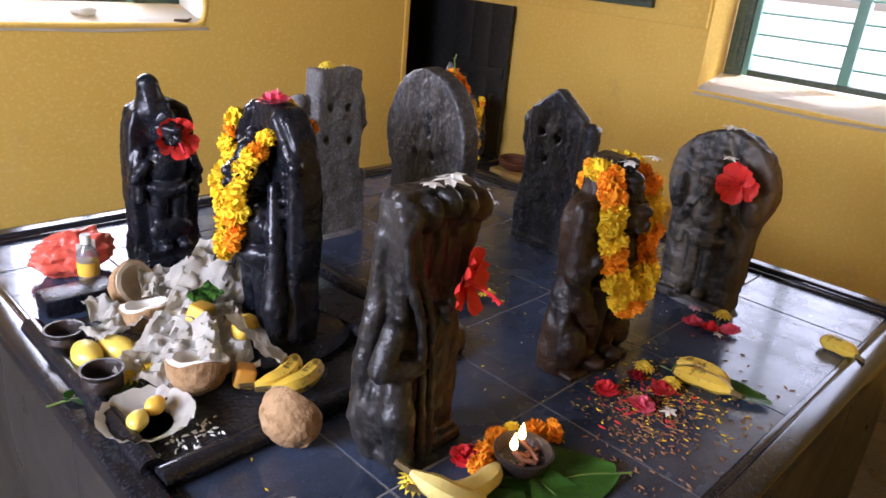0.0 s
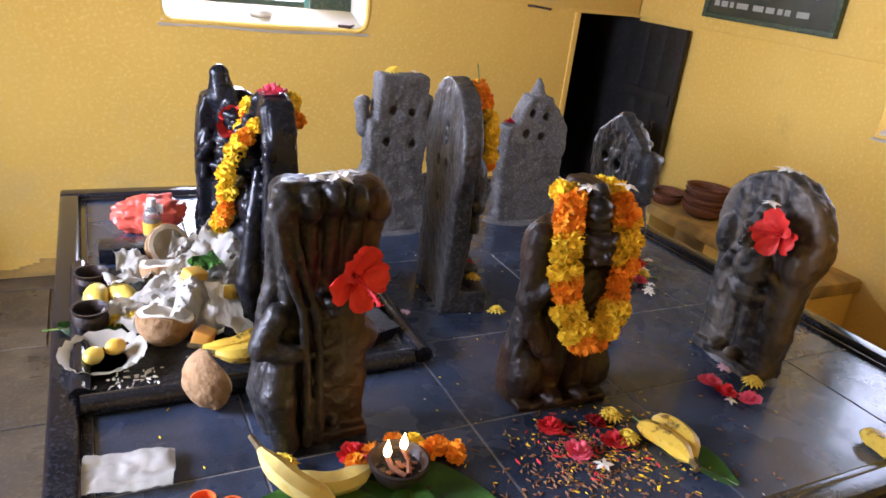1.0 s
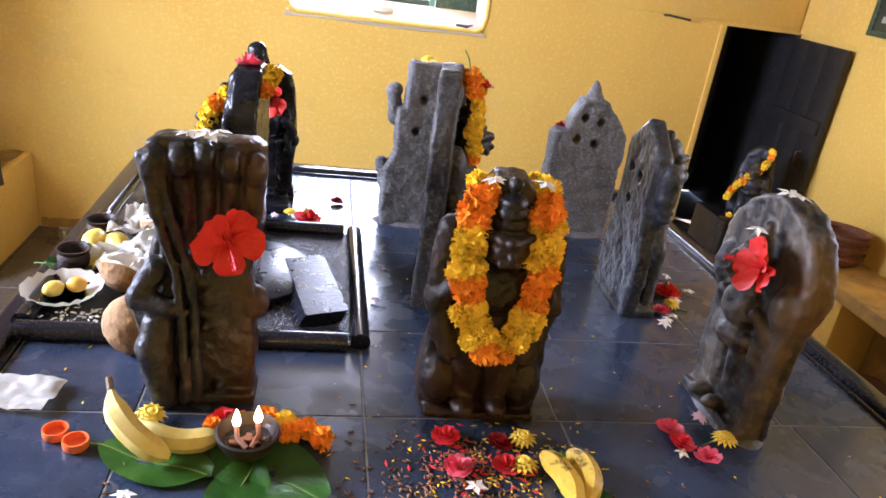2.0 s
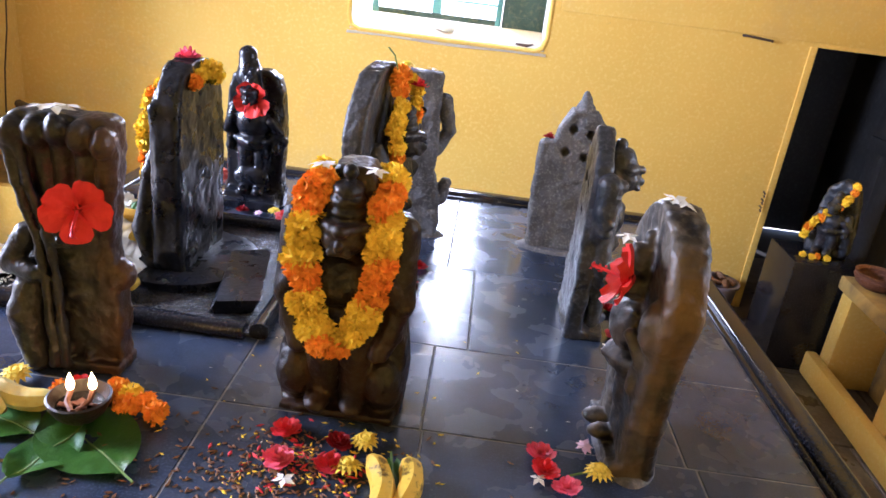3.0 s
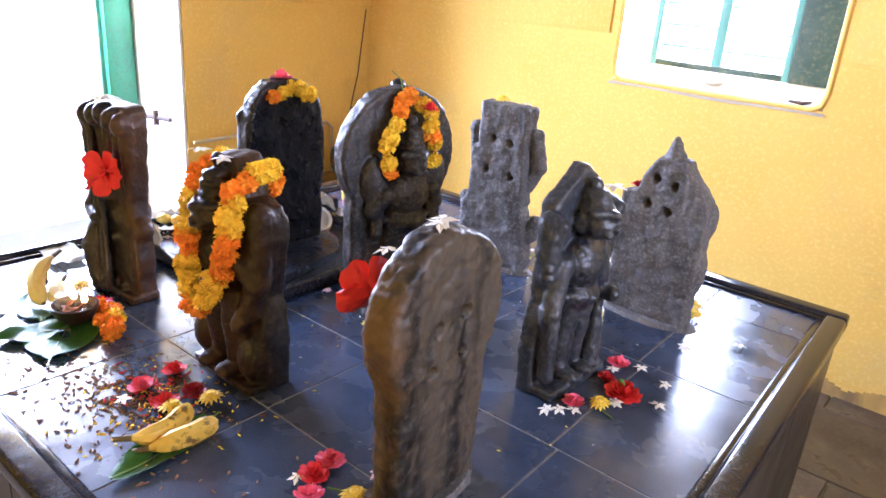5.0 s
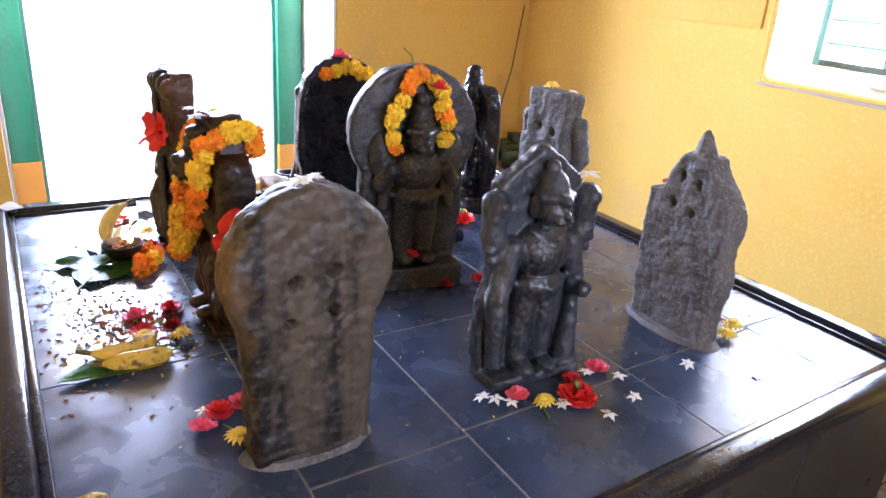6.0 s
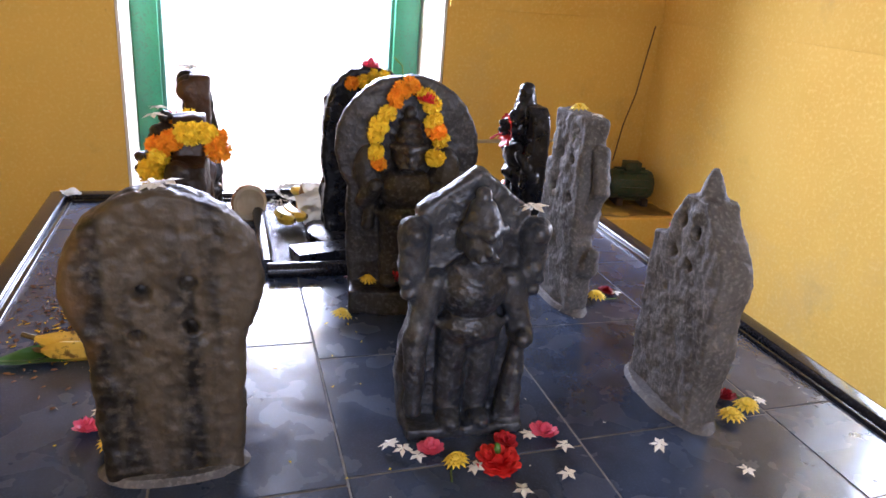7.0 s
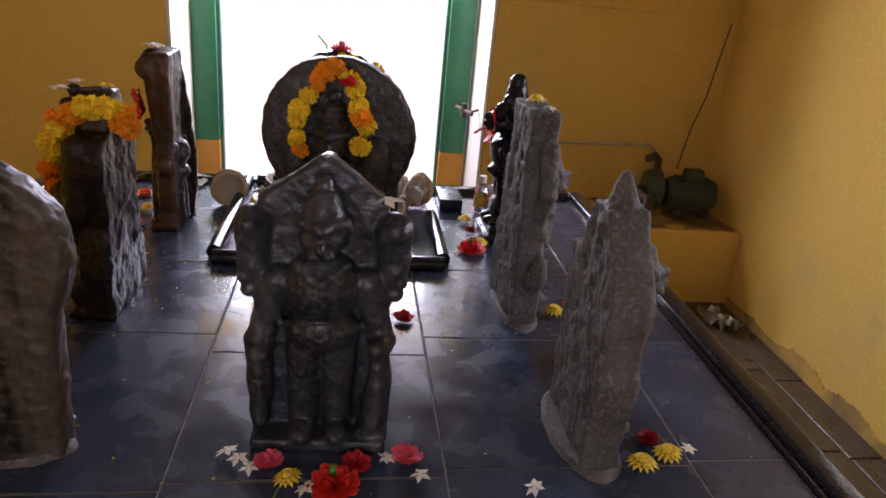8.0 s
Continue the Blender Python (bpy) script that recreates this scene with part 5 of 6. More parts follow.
# flowers laid on the statues
for nm, me, p, sc, lab in (
        ("jasmine", STARS[2], on(M_A, 0.018, -0.012, 0.512), 1.6, "white flower on top of a serpent-hooded statue"),
        ("jasmine", STARS[1], on(M_C, 0.010, 0.028, 0.490), 1.3, "white flower on top of a round-backed statue"),
        ("jasmine", STARS[0], on(M_A, 0.0, -0.02, 0.510), 1.7, "white flower on top of a serpent-hooded statue"),
        ("jasmine", STARS[1], on(M_A, -0.03, -0.01, 0.508), 1.3, "white flower on top of a serpent-hooded statue"),
        ("jasmine", STARS[0], on(M_C, -0.01, 0.02, 0.490), 1.4, "white flower on top of a round-backed statue"),
        ("jasmine", STARS[2], on(M_C, 0.03, -0.055, 0.43), 1.2, "white flower on a round-backed statue"),
        ("jasmine", STARS[2], on(M_I, 0.095, -0.012, 0.438), 1.5, "white flower on the shoulder of a gabled statue"),
        ("jasmine", STARS[1], on(M_B, -0.042, -0.055, 0.488), 1.3, "white flower above a marigold garland"),
        ("jasmine", STARS[2], on(M_B, 0.045, -0.055, 0.488), 1.3, "white flower above a marigold garland"),
        ("jasmine", STARS[0], on(M_G, -0.05, 0.0, 0.512), 1.0, "white petal on top of a stepped statue"),
        ("chrysanthemum", CHRYS[0], on(M_G, 0.025, 0.01, 0.510), 1.05, "yellow chrysanthemum on top of a stepped statue"),
        ("rose", R_PINK, on(M_E, 0.0, 0.026, 0.500), 1.25, "bright pink rose on top of a black statue"),
        ("rose", R_RED, on(M_H, 0.095, 0.0, 0.352), 0.8, "red petal on the shoulder of a pointed statue"),
        ("rose", R_RED, on(M_D, -0.015, -0.045, 0.085), 0.95, "red rose laid on a haloed statue's foot"),
        ("chrysanthemum", CHRYS[1], on(M_D, -0.085, -0.045, 0.075), 0.9, "yellow flower laid on a haloed statue's foot"),
        ("rose", R_RED, on(M_D, 0.035, -0.055, 0.535), 1.0, "red rose tucked in a marigold garland")):
    bloom(nm, me, pose(*p, rf.uniform(-10, 10), rf.uniform(-10, 10), rf.uniform(0, 360)), lab, sc)


# ---------- fruit, leaves and offerings ----------
def banana_bm(L=0.15, r=0.0215, bend=75, n=10):
    R = L / radians(bend)
    pts, rad = [], []
    for i in range(n + 1):
        a = radians(bend) * (i / n - 0.5)
        pts.append((R * math.sin(a), 0, R * (1 - math.cos(a))))
        t = i / n
        rad.append(r * min(1, 0.28 + 2.8 * t) * min(1, 0.35 + 4.5 * (1 - t)))
    b = bmesh.new()
    tube(b, pts, rad, 7)
    return b, pts, rad


def banana_hand(m, label, pose_list, mat=BAN, L=0.15):
    """Bananas that share one stalk."""
    h = thing("banana_bunch", label, "banana", m)
    for k, pm in enumerate(pose_list):
        b, pts, rad = banana_bm(L)
        o = part("banana", b, mat, h, m=pm)
        t = bmesh.new()
        a, c = Vector(pts[0]), Vector(pts[0]) - (Vector(pts[1]) - Vector(pts[0])).normalized() * 0.03
        tube(t, [a, c], [rad[0] * 1.05, rad[0] * 0.9], 6)
        part("stalk", t, BANTIP, o)
        t = bmesh.new()
        tube(t, [Vector(pts[-1]) * 0.985, Vector(pts[-1]) * 1.03], [rad[-1] * 1.08, rad[-1] * 0.6], 6)
        part("tip", t, BANTIP, o)
    return h


banana_hand(pose(0.165, -0.705, TOP + 0.021, 0, 0, 95), "two ripe yellow bananas with brown patches on a leaf",
            [pose(-0.01, 0.024, 0, -70, 0, 6), pose(0.0, -0.022, 0, 250, 0, -8)], BAN, 0.14)
banana_hand(pose(0.597, -0.866, TOP + 0.018, 0, 0, 80), "single ripe yellow banana lying on black granite", [pose(0, 0, 0, -78, 0, 0)], BAN, 0.10)
banana_hand(pose(-0.572, -0.630, TOP + 0.024, 0, 0, -35), "two pale ripe bananas joined at the stalk, on a leaf",
            [pose(-0.01, -0.030, 0.036, 0, 30, 0) @ pose(0, 0, 0, 255, 0, 0), pose(0.03, 0.022, 0, -70, 0, 22)], BANPALE, 0.16)
banana_hand(pose(-0.60, -0.20, TOP + 0.045, 0, 0, 20), "ripe bananas lying over the tray's rim", [pose(0, 0.018, 0, -70, 0, 0), pose(0.01, -0.022, 0, -80, 0, -8)], BAN, 0.14)


def leaf(m, L, W, label, curl=0.02, seed=0):
    t = thing("leaf", label, "leaf", m)
    rng = random.Random(seed)
    ph = rng.uniform(0, 6)

    def f(u, v):
        a = (u - 0.5) * 2
        w = W * 0.5 * (math.sin(math.pi * min(1, v * 0.94 + 0.03)) ** 0.75)
        return (a * w, (v - 0.5) * L, 0.002 + 0.008 * abs(a) + curl * (v - 0.5) ** 2 * 2 + 0.004 * math.sin(9 * v + 3 * a + ph))

    b = bmesh.new()
    grid(b, 8, 14, f)
    thicken(b, 0.0008)
    part("blade", b, LEAF, t)
    b = bmesh.new()
    tube(b, [f(0.5, v / 10) for v in range(11)] + [(0, L * 0.5 + 0.03, 0.006)], 0.0022, 5)
    part("midrib", b, STEM, t)
    return t


leaf(pose(-0.37, -0.690, TOP, 0, 0, -125), 0.23, 0.16, "glossy green leaf under an oil lamp", 0.01, 1)
leaf(pose(-0.555, -0.660, TOP, 0, 0, 70), 0.20, 0.12, "glossy green leaf under pale bananas", 0.01, 2)
leaf(pose(-0.415, -0.735, TOP + 0.001, 0, 0, 165), 0.15, 0.10, "folded green leaf tip near an oil lamp", 0.015, 5)
leaf(pose(0.170, -0.745, TOP, 0, 0, 12), 0.22, 0.085, "green leaf under two ripe bananas", 0.01, 3)
leaf(pose(-0.885, 0.005, TOP + 0.012, 0, 0, 80), 0.13, 0.09, "green leaf under a small clay cup", 0.02, 4)


def oil_lamp(m):
    t = thing("oil_lamp", "lit dark brown clay oil lamp with two burning wicks", "lamp", m)
    b = bmesh.new()
    lathe(b, [(0, 0), (0.03, 0), (0.042, 0.012), (0.052, 0.032), (0.054, 0.042), (0.050, 0.044), (0.046, 0.034), (0.036, 0.018), (0, 0.014)], 26)
    part("bowl", b, CLAYDARK, t)
    b = bmesh.new()
    lathe(b, [(0.040, 0.025), (0.0, 0.026)], 24)
    part("oil", b, WET, t, "dark oil")
    for k, (x, y) in enumerate(((-0.018, 0.012), (0.018, 0.016))):
        b = bmesh.new()
        tube(b, [(x * 0.2, -0.028, 0.028), (x, y - 0.02, 0.034), (x, y, 0.044)], 0.005, 6)
        w = part("wick", b, CLAY, t)
        b = bmesh.new()
        lathe(b, [(0, 0), (0.006, 0.006), (0.0075, 0.013), (0.005, 0.024), (0, 0.038)], 10, (x, y, 0.043))
        part("flame", b, FLAME, w, "small bright flame")
    for k in range(5):
        b = bmesh.new()
        bx(b, -0.012, 0.012, -0.005, 0.005, 0.0, 0.004, 0.001)
        part("camphor_chip", b, CLAY, t, m=pose(-0.02 + 0.01 * k, -0.012 + 0.005 * (k % 3), 0.028, 8 * k, 10, 37 * k))


oil_lamp(pose(-0.410, -0.640, TOP + 0.012, 0, 0, 10))
for k, (gx, gy, kind) in enumerate(((-0.430, -0.575, 1), (-0.385, -0.560, 1), (-0.350, -0.572, 0), (-0.310, -0.590, 1), (-0.345, -0.605, 1), (-0.285, -0.615, 1), (-0.470, -0.595, 1))):
    f = thing("marigold", "orange marigold head near an oil lamp" if kind else "yellow marigold head near an oil lamp", "flower", pose(gx, gy, TOP + 0.020, 20 * k, 0, 50 * k), "marigolds by the lamp")
    shared("head", (MARI_O if kind else MARI_Y)[k % 3], f, pose(0, 0, 0))


def half_coconut(m, label, flesh=FLESH, r=0.060, dome=1.12):
    """Half a coconut with the cut side up."""
    t = thing("half_coconut", label, "coconut", m)
    b = bmesh.new()
    n = 10
    prof = [(r * math.sin(a), -r * dome * math.cos(a)) for a in (math.pi / 2 * k / n for k in range(n + 1))]
    lathe(b, prof + [(r * 0.94, 0.002)], 30)
    for v in b.verts:
        v.co += v.co.normalized() * 0.0035 * noise.noise(v.co * 60)
        if v.co.z > -0.3 * r:
            v.co.z += 0.012 * noise.noise(Vector((v.co.x * 28, v.co.y * 28, r * 90)))
    part("husk", b, SHELL, t)
    b = bmesh.new()
    q = r * 0.95
    prof = [(q, 0.0), (q * 0.98, 0.004), (q * 0.80, 0.003)] + [(q * 0.80 * math.cos(a), -q * 0.50 * math.sin(a)) for a in (math.pi / 2 * k / 7 for k in range(1, 8))]
    lathe(b, prof, 30)
    for v in b.verts:
        v.co.z += 0.004 * noise.noise(v.co * 40)
        if v.co.z > -0.3 * r:
            v.co.z += 0.012 * noise.noise(Vector((v.co.x * 28, v.co.y * 28, r * 90)))
    part("flesh", b, flesh, t)
    return t


half_coconut(pose(-0.672, -0.315, TOP + 0.060, -8, 82, 12), "half coconut on its side with a pale dry cut face", DRYFLESH, 0.061, 0.92)
half_coconut(pose(-0.735, -0.085, TOP + 0.084, -14, 10, 0), "open half coconut with white flesh facing up", FLESH, 0.062)
half_coconut(pose(-0.715, 0.185, TOP + 0.080, -12, 8, 30), "open half coconut with white flesh facing up", FLESH, 0.058)
half_coconut(pose(-0.690, 0.290, TOP + 0.082, 58, 22, 10), "half coconut tilted on its side with brown lining", DRYFLESH, 0.060)
half_coconut(pose(-0.52, 0.20, TOP + 0.065, 20, 28, 10), "open half coconut lying behind a black statue", FLESH, 0.055)


def cup(m, label):
    t = thing("clay_cup", label, "cup", m, "small clay cups")
    b = bmesh.new()
    lathe(b, [(0, 0), (0.026, 0), (0.036, 0.012), (0.037, 0.03), (0.033, 0.040), (0.038, 0.048), (0.040, 0.052), (0.035, 0.052), (0.030, 0.042), (0.032, 0.028), (0.022, 0.008), (0, 0.007)], 24)
    part("bowl", b, CLAYDARK, t)


cup(pose(-0.878, 0.215, TOP + 0.010), "dark sooty clay cup standing in the wet tray")
cup(pose(-0.882, 0.005, TOP + 0.020), "dark sooty clay cup standing on a green leaf")


def mango(m, label, r=(0.045, 0.03, 0.028), mat=MANGO):
    t = thing("mango", label, "fruit", m, "yellow fruit")
    b = bmesh.new()
    ell(b, (0, 0, 0), r, seg=18)
    for v in b.verts:
        v.co.y += 0.25 * v.co.x * abs(v.co.x) / r[0]
    part("skin", b, mat, t)
    b = bmesh.new()
    tube(b, [(r[0] * 0.96, r[0] * 0.22, 0), (r[0] * 1.2, r[0] * 0.3, 0.003)], 0.003, 5)
    part("stalk", b, BANTIP, t)


mango(pose(-0.868, 0.120, TOP + 0.040, 0, 0, 75), "yellow ripe mango lying in the tray")
mango(pose(-0.812, 0.110, TOP + 0.040, 0, 0, 105), "yellow ripe mango lying in the tray")
mango(pose(-0.880, -0.142, TOP + 0.038, 0, 0, 30), "small yellow lime on a white paper plate", (0.024, 0.019, 0.018))
mango(pose(-0.838, -0.120, TOP + 0.040, 0, 0, 0), "small yellow lime on a white paper plate", (0.021, 0.018, 0.018), JAG)


def leaf_plate():
    t = thing("leaf_plate", "crinkled white paper plate lying on the tray's edge", "plate", pose(-0.862, -0.138, TOP + 0.020))
    b = bmesh.new()
    prof = [(0, 0), (0.045, 0.0), (0.062, 0.006), (0.084, 0.026)]
    lathe(b, prof, 40)
    for v in b.verts:
        q = math.hypot(v.co.x, v.co.y)
        if q > 0.05:
            a = math.atan2(v.co.y, v.co.x)
            v.co.z += 0.005 * math.sin(18 * a) * (q - 0.05) / 0.034
    thicken(b, 0.001)
    part("dish", b, PAPER, t)
    return t


leaf_plate()


def crumpled(name, m, sx, sy, amp, mat, label, category, seed, nx=30, ny=22, fold=0.0):
    rng = random.Random(seed)
    o = Vector((rng.uniform(0, 50), rng.uniform(0, 50), 0))

    def f(u, v):
        x, y = (u - 0.5) * sx, (v - 0.5) * sy
        q = Vector((x * 14, y * 14, 0)) + o
        z = amp * (abs(noise.noise(q)) * 1.4 + 0.55 * abs(noise.noise(q * 2.3)) + 0.35 * abs(noise.noise(q * 5.1))) + fold * abs(u - 0.5) * 2 * sx
        return (x * (1 - 0.12 * abs(noise.noise(q * 0.7))), y * (1 - 0.12 * abs(noise.noise(q * 0.7 + Vector((9, 0, 0))))), z)

    b = bmesh.new()
    grid(b, nx, ny, f)
    thicken(b, 0.0008)
    ob = part(name, b, mat, m=m)
    return tagged(ob, label, category)


crumpled("paper", pose(-0.715, 0.04, TOP + 0.052, 6, -14, 40), 0.27, 0.15, 0.045, PAPER, "crumpled white paper wrapper across the offerings", "paper", 1)
crumpled("paper", pose(-0.60, 0.13, TOP + 0.085, 30, -32, 35), 0.21, 0.15, 0.05, PAPER, "crumpled white paper standing up among offerings", "paper", 2, fold=0.2)
crumpled("paper", pose(-0.60, -0.09, TOP + 0.075, 20, 35, 15), 0.12, 0.15, 0.02, PAPER, "folded white paper leaning on the tray's rim", "paper", 3)
crumpled("paper", pose(-0.79, 0.16, TOP + 0.045, -10, 8, 10), 0.12, 0.09, 0.03, PAPER, "crumpled white paper between fruit and coconut", "paper", 4)
crumpled("paper", pose(-0.655, -0.02, TOP + 0.055, 14, -20, 70), 0.17, 0.12, 0.05, PAPER, "crumpled white paper around an open coconut", "paper", 11)
crumpled("paper", pose(-0.76, 0.235, TOP + 0.040, 0, 12, 25), 0.13, 0.10, 0.045, PAPER, "crumpled white paper between coconut halves", "paper", 12)
crumpled("paper", pose(-0.62, 0.27, TOP + 0.060, 10, 6, -20), 0.15, 0.12, 0.06, PAPER, "crumpled white paper behind the offerings", "paper", 13)
mango(pose(-0.60, -0.03, TOP + 0.085, 0, 0, 20), "ripe yellow mango on white paper", (0.04, 0.028, 0.026), BAN)
crumpled("paper_packet", pose(-0.835, -0.485, TOP + 0.008, 0, 0, -8), 0.15, 0.10, 0.012, PAPER, "flat white paper packet lying on black granite", "packet", 5)
crumpled("paper", pose(-0.925, -0.895, TOP + 0.022, 0, 0, 30), 0.07, 0.05, 0.008, PAPER, "small folded white paper on the platform's corner", "paper", 6)
for nm, c, rz, lab in (("sweet_block", (-0.660, 0.045, TOP + 0.105), 30, "yellow block of sweet on crumpled paper"), ("jaggery_block", (-0.665, -0.135, TOP + 0.045), 65, "orange-brown block of jaggery in paper")):
    tagged(part(nm, box(-0.026, 0.026, -0.02, 0.02, -0.02, 0.02, 0.008, 3), JAG if nm == "sweet_block" else JAGO, m=pose(*c, 14, 10, rz)), lab, "sweet")
for k, (gx, gy) in enumerate(((-0.83, 0.015), (-0.80, 0.0), (-0.815, 0.04))):
    bloom("chrysanthemum", CHRYS[k % 2], pose(gx, gy, TOP + 0.03, 20, 10 * k, 60 * k), "wilted yellow flower among offerings", 1.0)
crumpled("betel_leaves", pose(-0.63, 0.08, TOP + 0.12, 20, -10, 20), 0.07, 0.05, 0.02, LEAF, "wilted green leaves tucked in white paper", "leaves", 8)


def plastic_bag():
    b = bmesh.new()
    bmesh.ops.create_icosphere(b, subdivisions=5, radius=1)
    for v in b.verts:
        c = v.co.copy()
        r = 1 + 0.22 * noise.noise(c * 2.1) + 0.13 * noise.noise(c * 5.2) + 0.08 * abs(noise.noise(c * 11))
        v.co = Vector((c.x * 0.098 * r, c.y * 0.06 * r, max(c.z * 0.058 * r, -0.05)))
    t = thing("plastic_bag", "crumpled bright red plastic bag behind the tray", "bag", pose(-0.715, 0.615, TOP + 0.052, 0, 0, 8))
    part("bag", b, BAG, t)
    b = bmesh.new()
    grid(b, 6, 4, lambda u, v: ((u - 0.5) * 0.05, -0.062 - 0.004 * math.sin(6 * u), 0.02 + 0.03 * v))
    part("printed_patch", b, PAPER, t, "white printed patch")


plastic_bag()


def bottle(m):
    t = thing("bottle", "small clear plastic bottle with a yellow label", "bottle", m)
    b = bmesh.new()
    lathe(b, [(0, 0), (0.023, 0), (0.025, 0.004), (0.025, 0.075), (0.022, 0.088), (0.011, 0.100), (0.010, 0.112), (0, 0.112)], 22)
    part("body", b, CLEAR, t)
    b = bmesh.new()
    lathe(b, [(0.0255, 0.025), (0.0258, 0.028), (0.0258, 0.058), (0.0255, 0.061)], 22)
    part("label", b, JAG, t, "yellow paper label")
    b = bmesh.new()
    lathe(b, [(0.0, 0.130), (0.012, 0.130), (0.0125, 0.126), (0.0125, 0.108), (0.010, 0.106)], 18)
    part("cap", b, PAPER, t, "white screw cap")


bottle(pose(-0.715, 0.525, TOP + 0.002))
for k, (gx, gy) in enumerate(((-0.690, -0.622), (-0.730, -0.595))):
    t = thing("small_cup", "small orange plastic cup lying on black granite", "cup", pose(gx, gy, TOP + 0.001, 0, 0, 20))
    b = bmesh.new()
    lathe(b, [(0, 0), (0.019, 0), (0.021, 0.003), (0.021, 0.017), (0.0185, 0.017), (0.018, 0.004), (0, 0.0035)], 22)
    part("shell", b, ORANGECUP, t)

crumpled("plastic_sheet", pose(-1.52, 2.02, 0.004, 0, 0, 20), 0.22, 0.16, 0.08, CLEAR, "crumpled clear plastic wrapper on the floor by the wall", "plastic", 9)
b = bmesh.new()
tube(b, [on(M_D, -0.02, -0.02, 0.575), on(M_D, -0.025, -0.01, 0.61), on(M_D, -0.045, 0.0, 0.628)], 0.0018, 5)
tagged(part("flower_stalk", b, STEM), "thin bent green stalk sticking up from a garland", "stalk")

# small shrine figure on the black pedestal
b = Clay()
loft(b, [(0, -.075, .075), (.05, -.08, .08), (.12, -.075, .075), (.20, -.07, .07), (.26, -.055, .055), (.29, -.03, .03), (.30, -.01, .01)], 0.0, 0.06)
figure(b, 0.01, 0.24, -0.012, 0.16, True, 0.14)
M_S = pose(1.93, 1.66, 0.56, 0, 0, -40) @ Matrix.Scale(1.22, 4)
small = carve("small_statue", b, DARK, M_S, "small dark stone deity on a black pedestal", voxel=0.006)
garland([(-0.075, -0.035, 0.06), (-0.055, -0.055, 0.12), (-0.01, -0.062, 0.18), (0.03, -0.05, 0.24), (0.045, -0.02, 0.285), (0.03, 0.02, 0.300)], M_S,
        "yellow and orange marigold garland on a small dark statue", "yyoyyo", 21, 0.022, True)
for k in range(4):
    f = thing("marigold", "yellow marigold head lying on the black pedestal", "flower", pose(1.80 + 0.035 * k, 1.58 - 0.02 * (k % 2), 0.575, 30 * k, 0, 40 * k), "marigolds on the pedestal")
    shared("head", (SMALL_Y if k != 2 else SMALL_O)[k % 2], f, pose(0, 0, 0))


# ---------- scattered bits ----------
def scatter(name, n, cx, cy, sx, sy, size, mat, label, seed, flat=0.5, z=TOP):
    rng = random.Random(seed)
    verts, faces = [], []
    for _ in range(n):
        x, y = rng.gauss(cx, sx), rng.gauss(cy, sy)
        if not (-0.88 < x < 0.88 and -0.88 < y < 0.88):
            continue
        L, w, a = size * rng.uniform(.6, 1.3), size * rng.uniform(.25, .5), rng.uniform(0, 6.28)
        c, s = math.cos(a), math.sin(a)
        k = len(verts)
        for px, py, pz in ((-L, 0, 0.001), (0, -w, 0.001), (L, 0, 0.001), (0, w, 0.001), (-L * .5, 0, w * flat + 0.0015), (L * .5, 0, w * flat + 0.0015)):
            verts.append((x + px * c - py * s, y + px * s + py * c, z + pz))
        faces += [(k, k + 1, k + 4), (k + 1, k + 5, k + 4), (k + 1, k + 2, k + 5), (k + 2, k + 3, k + 5), (k + 3, k + 4, k + 5), (k + 3, k, k + 4), (k, k + 3, k + 2, k + 1)]
    me = bpy.data.meshes.new(name)
    me.from_pydata(verts, [], faces)
    me.materials.append(mat)
    return tagged(new(name, me), label, "petals", kind="stuff")


scatter("brown_grain", 330, -0.02, -0.675, 0.075, 0.06, 0.006, BARK, "brown husks and grain strewn before a statue", 31, 0.8)
scatter("brown_grain", 130, -0.10, -0.76, 0.14, 0.08, 0.007, BARK, "brown husks strewn on black granite", 32, 0.8)
scatter("brown_grain", 150, -0.16, -0.74, 0.24, 0.10, 0.007, BARK, "brown husks strewn wide over black granite", 38, 0.8)
scatter("yellow_petals", 170, 0.02, -0.69, 0.10, 0.07, 0.006, YEL, "torn yellow petals strewn before a statue", 33, 0.3)
scatter("red_petals", 90, -0.01, -0.655, 0.06, 0.04, 0.009, ROSE, "torn red petals strewn before a statue", 34, 0.5)
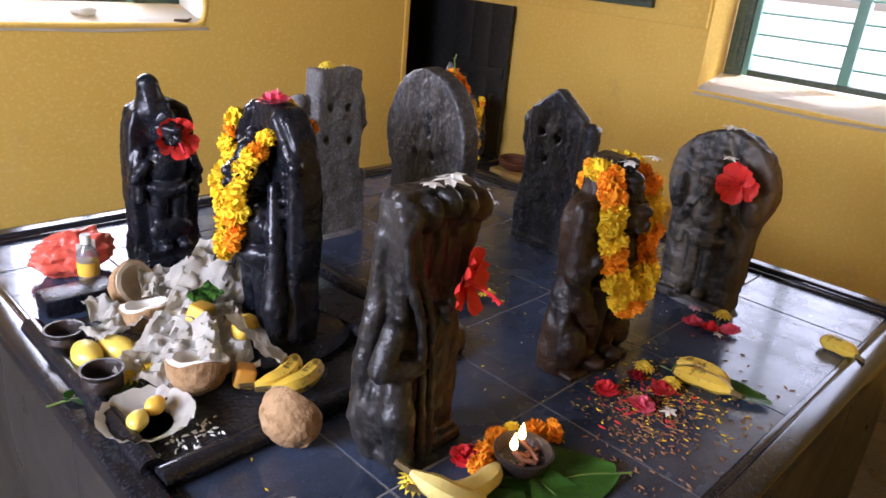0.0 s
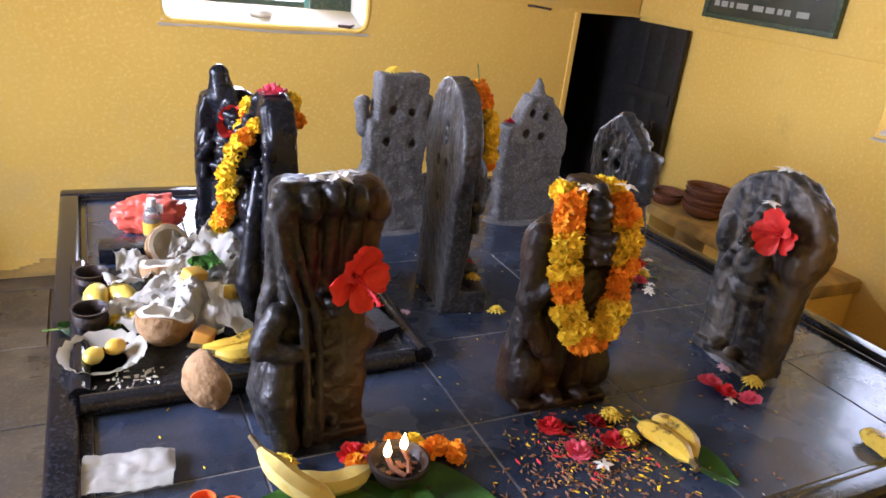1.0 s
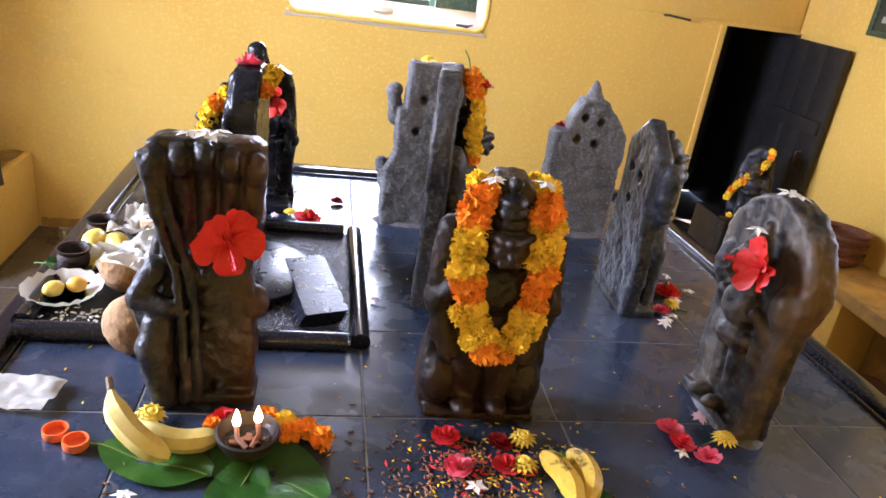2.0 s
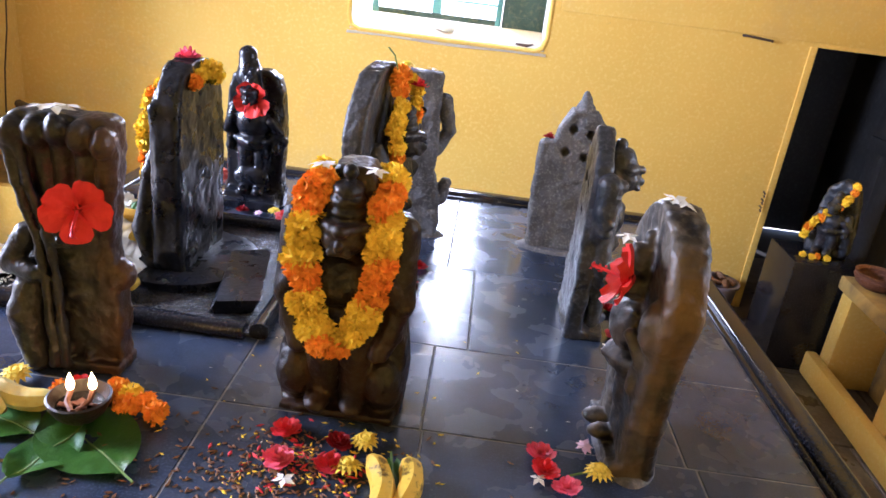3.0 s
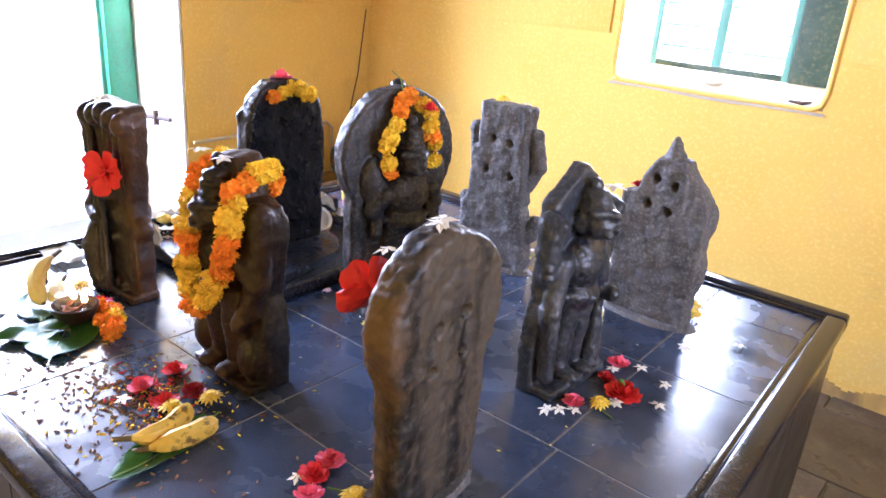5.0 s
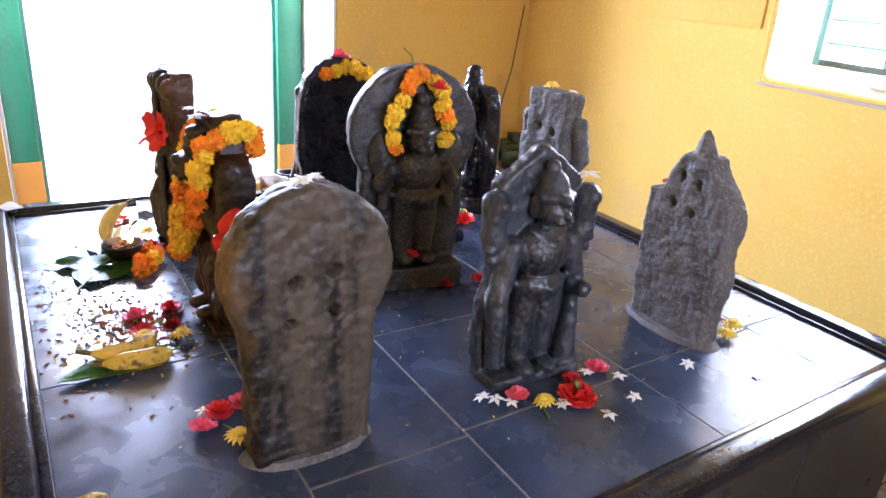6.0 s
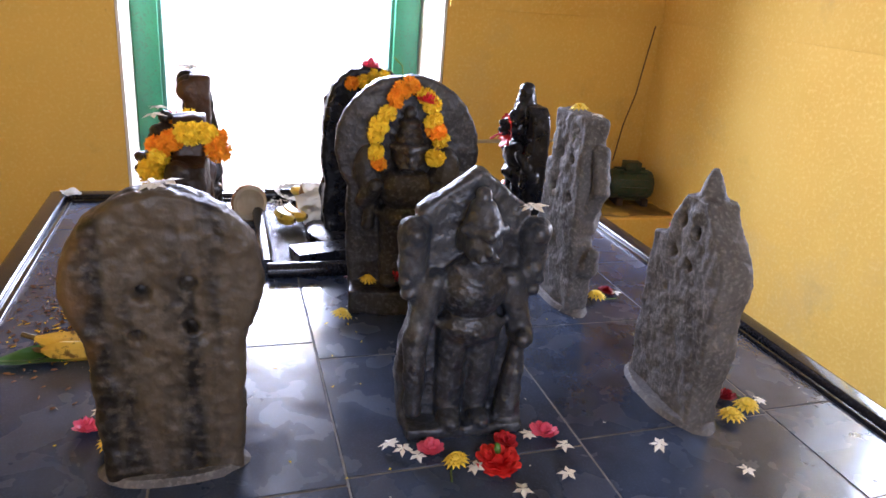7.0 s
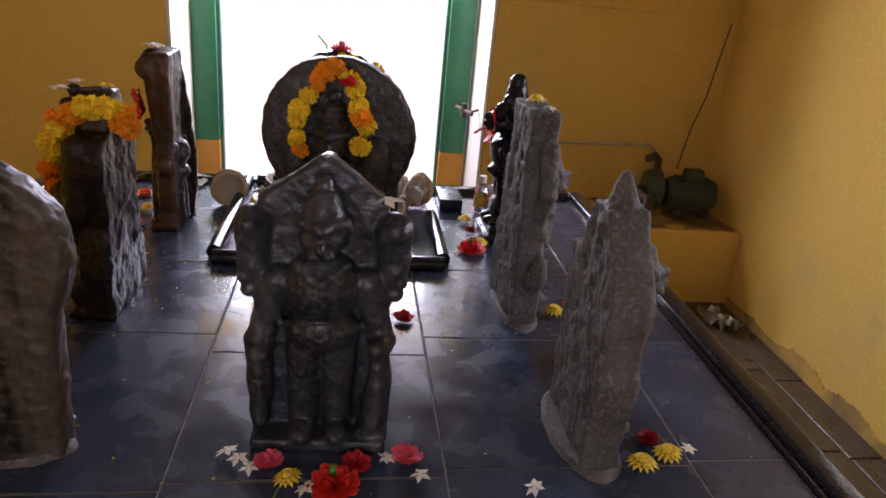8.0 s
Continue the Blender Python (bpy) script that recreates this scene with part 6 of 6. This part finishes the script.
scatter("yellow_petals", 60, 0.0, -0.3, 0.45, 0.4, 0.005, YEL, "stray yellow petal bits on black granite", 35, 0.3)
scatter("rice", 60, -0.81, -0.215, 0.03, 0.03, 0.006, WHITE, "puffed rice spilled by the tray's rim", 36, 1.0, TOP + 0.012)
scatter("white_bits", 70, 0.1, 0.1, 0.5, 0.5, 0.004, WHITE, "stray white bits on black granite", 37, 0.3)

# ---------- paving ----------
YSQ = [-0.888, -0.525, -0.205, 0.25, 0.70, 0.888]
JOINTS = [(0.19, 0.672), (0.185, 0.655), (0.258, 0.638), (0.18, 0.620), (0.18, 0.608)]
G = 0.0019
for j, (xa, xb) in enumerate(JOINTS):
    xs = [-0.888, -0.62, -0.205, xa, xb, 0.888]
    for i in range(5):
        part("tile", box(xs[i] + G, xs[i + 1] - G, YSQ[j] + G, YSQ[j + 1] - G, TOP - 0.018, TOP, 0.0015, 1), GRANITE, platform_ob, smooth=False)
e = 0.93
for k in range(4):
    for i in range(4):
        a0, a1 = -e + i * e / 2 + G, -e + (i + 1) * e / 2 - G
        rz = 90 * k
        part("side_panel", box(a0, a1, -e - 0.018, -e - 0.0005, 0.0, TOP - 0.03, 0.002, 1), GRANITE_SIDE, platform_ob, smooth=False, m=pose(0, 0, 0, 0, 0, rz))
# the platform was built out of square: its east edge runs outwards to the south
for ob in platform_ob.children:
    if ob.name.startswith("cement_skirt"):
        continue
    m = ob.matrix_basis
    back = m.inverted()
    for v in ob.data.vertices:
        p = m @ v.co
        p.x += (0.962 - p.y) * 0.036 * min(1.0, max(0.0, (p.x - 0.2) / 0.69))
        v.co = back @ p
rt = random.Random(8)
y = YS
while y < YN + 0.4:
    x = XW - rt.uniform(0, 0.4)
    d = 0.56
    while x < XE + 0.1:
        w = rt.uniform(0.5, 0.75)
        part("paving_slab", box(max(x, XW - 0.42) + 0.004, min(x + w, XE + 0.4) - 0.004, y + 0.004, min(y + d, YN + 0.42) - 0.004, -0.04, rt.uniform(-0.003, 0.0), 0.003, 1), FLOOR, room_floor, smooth=False)
        x += w
    y += d
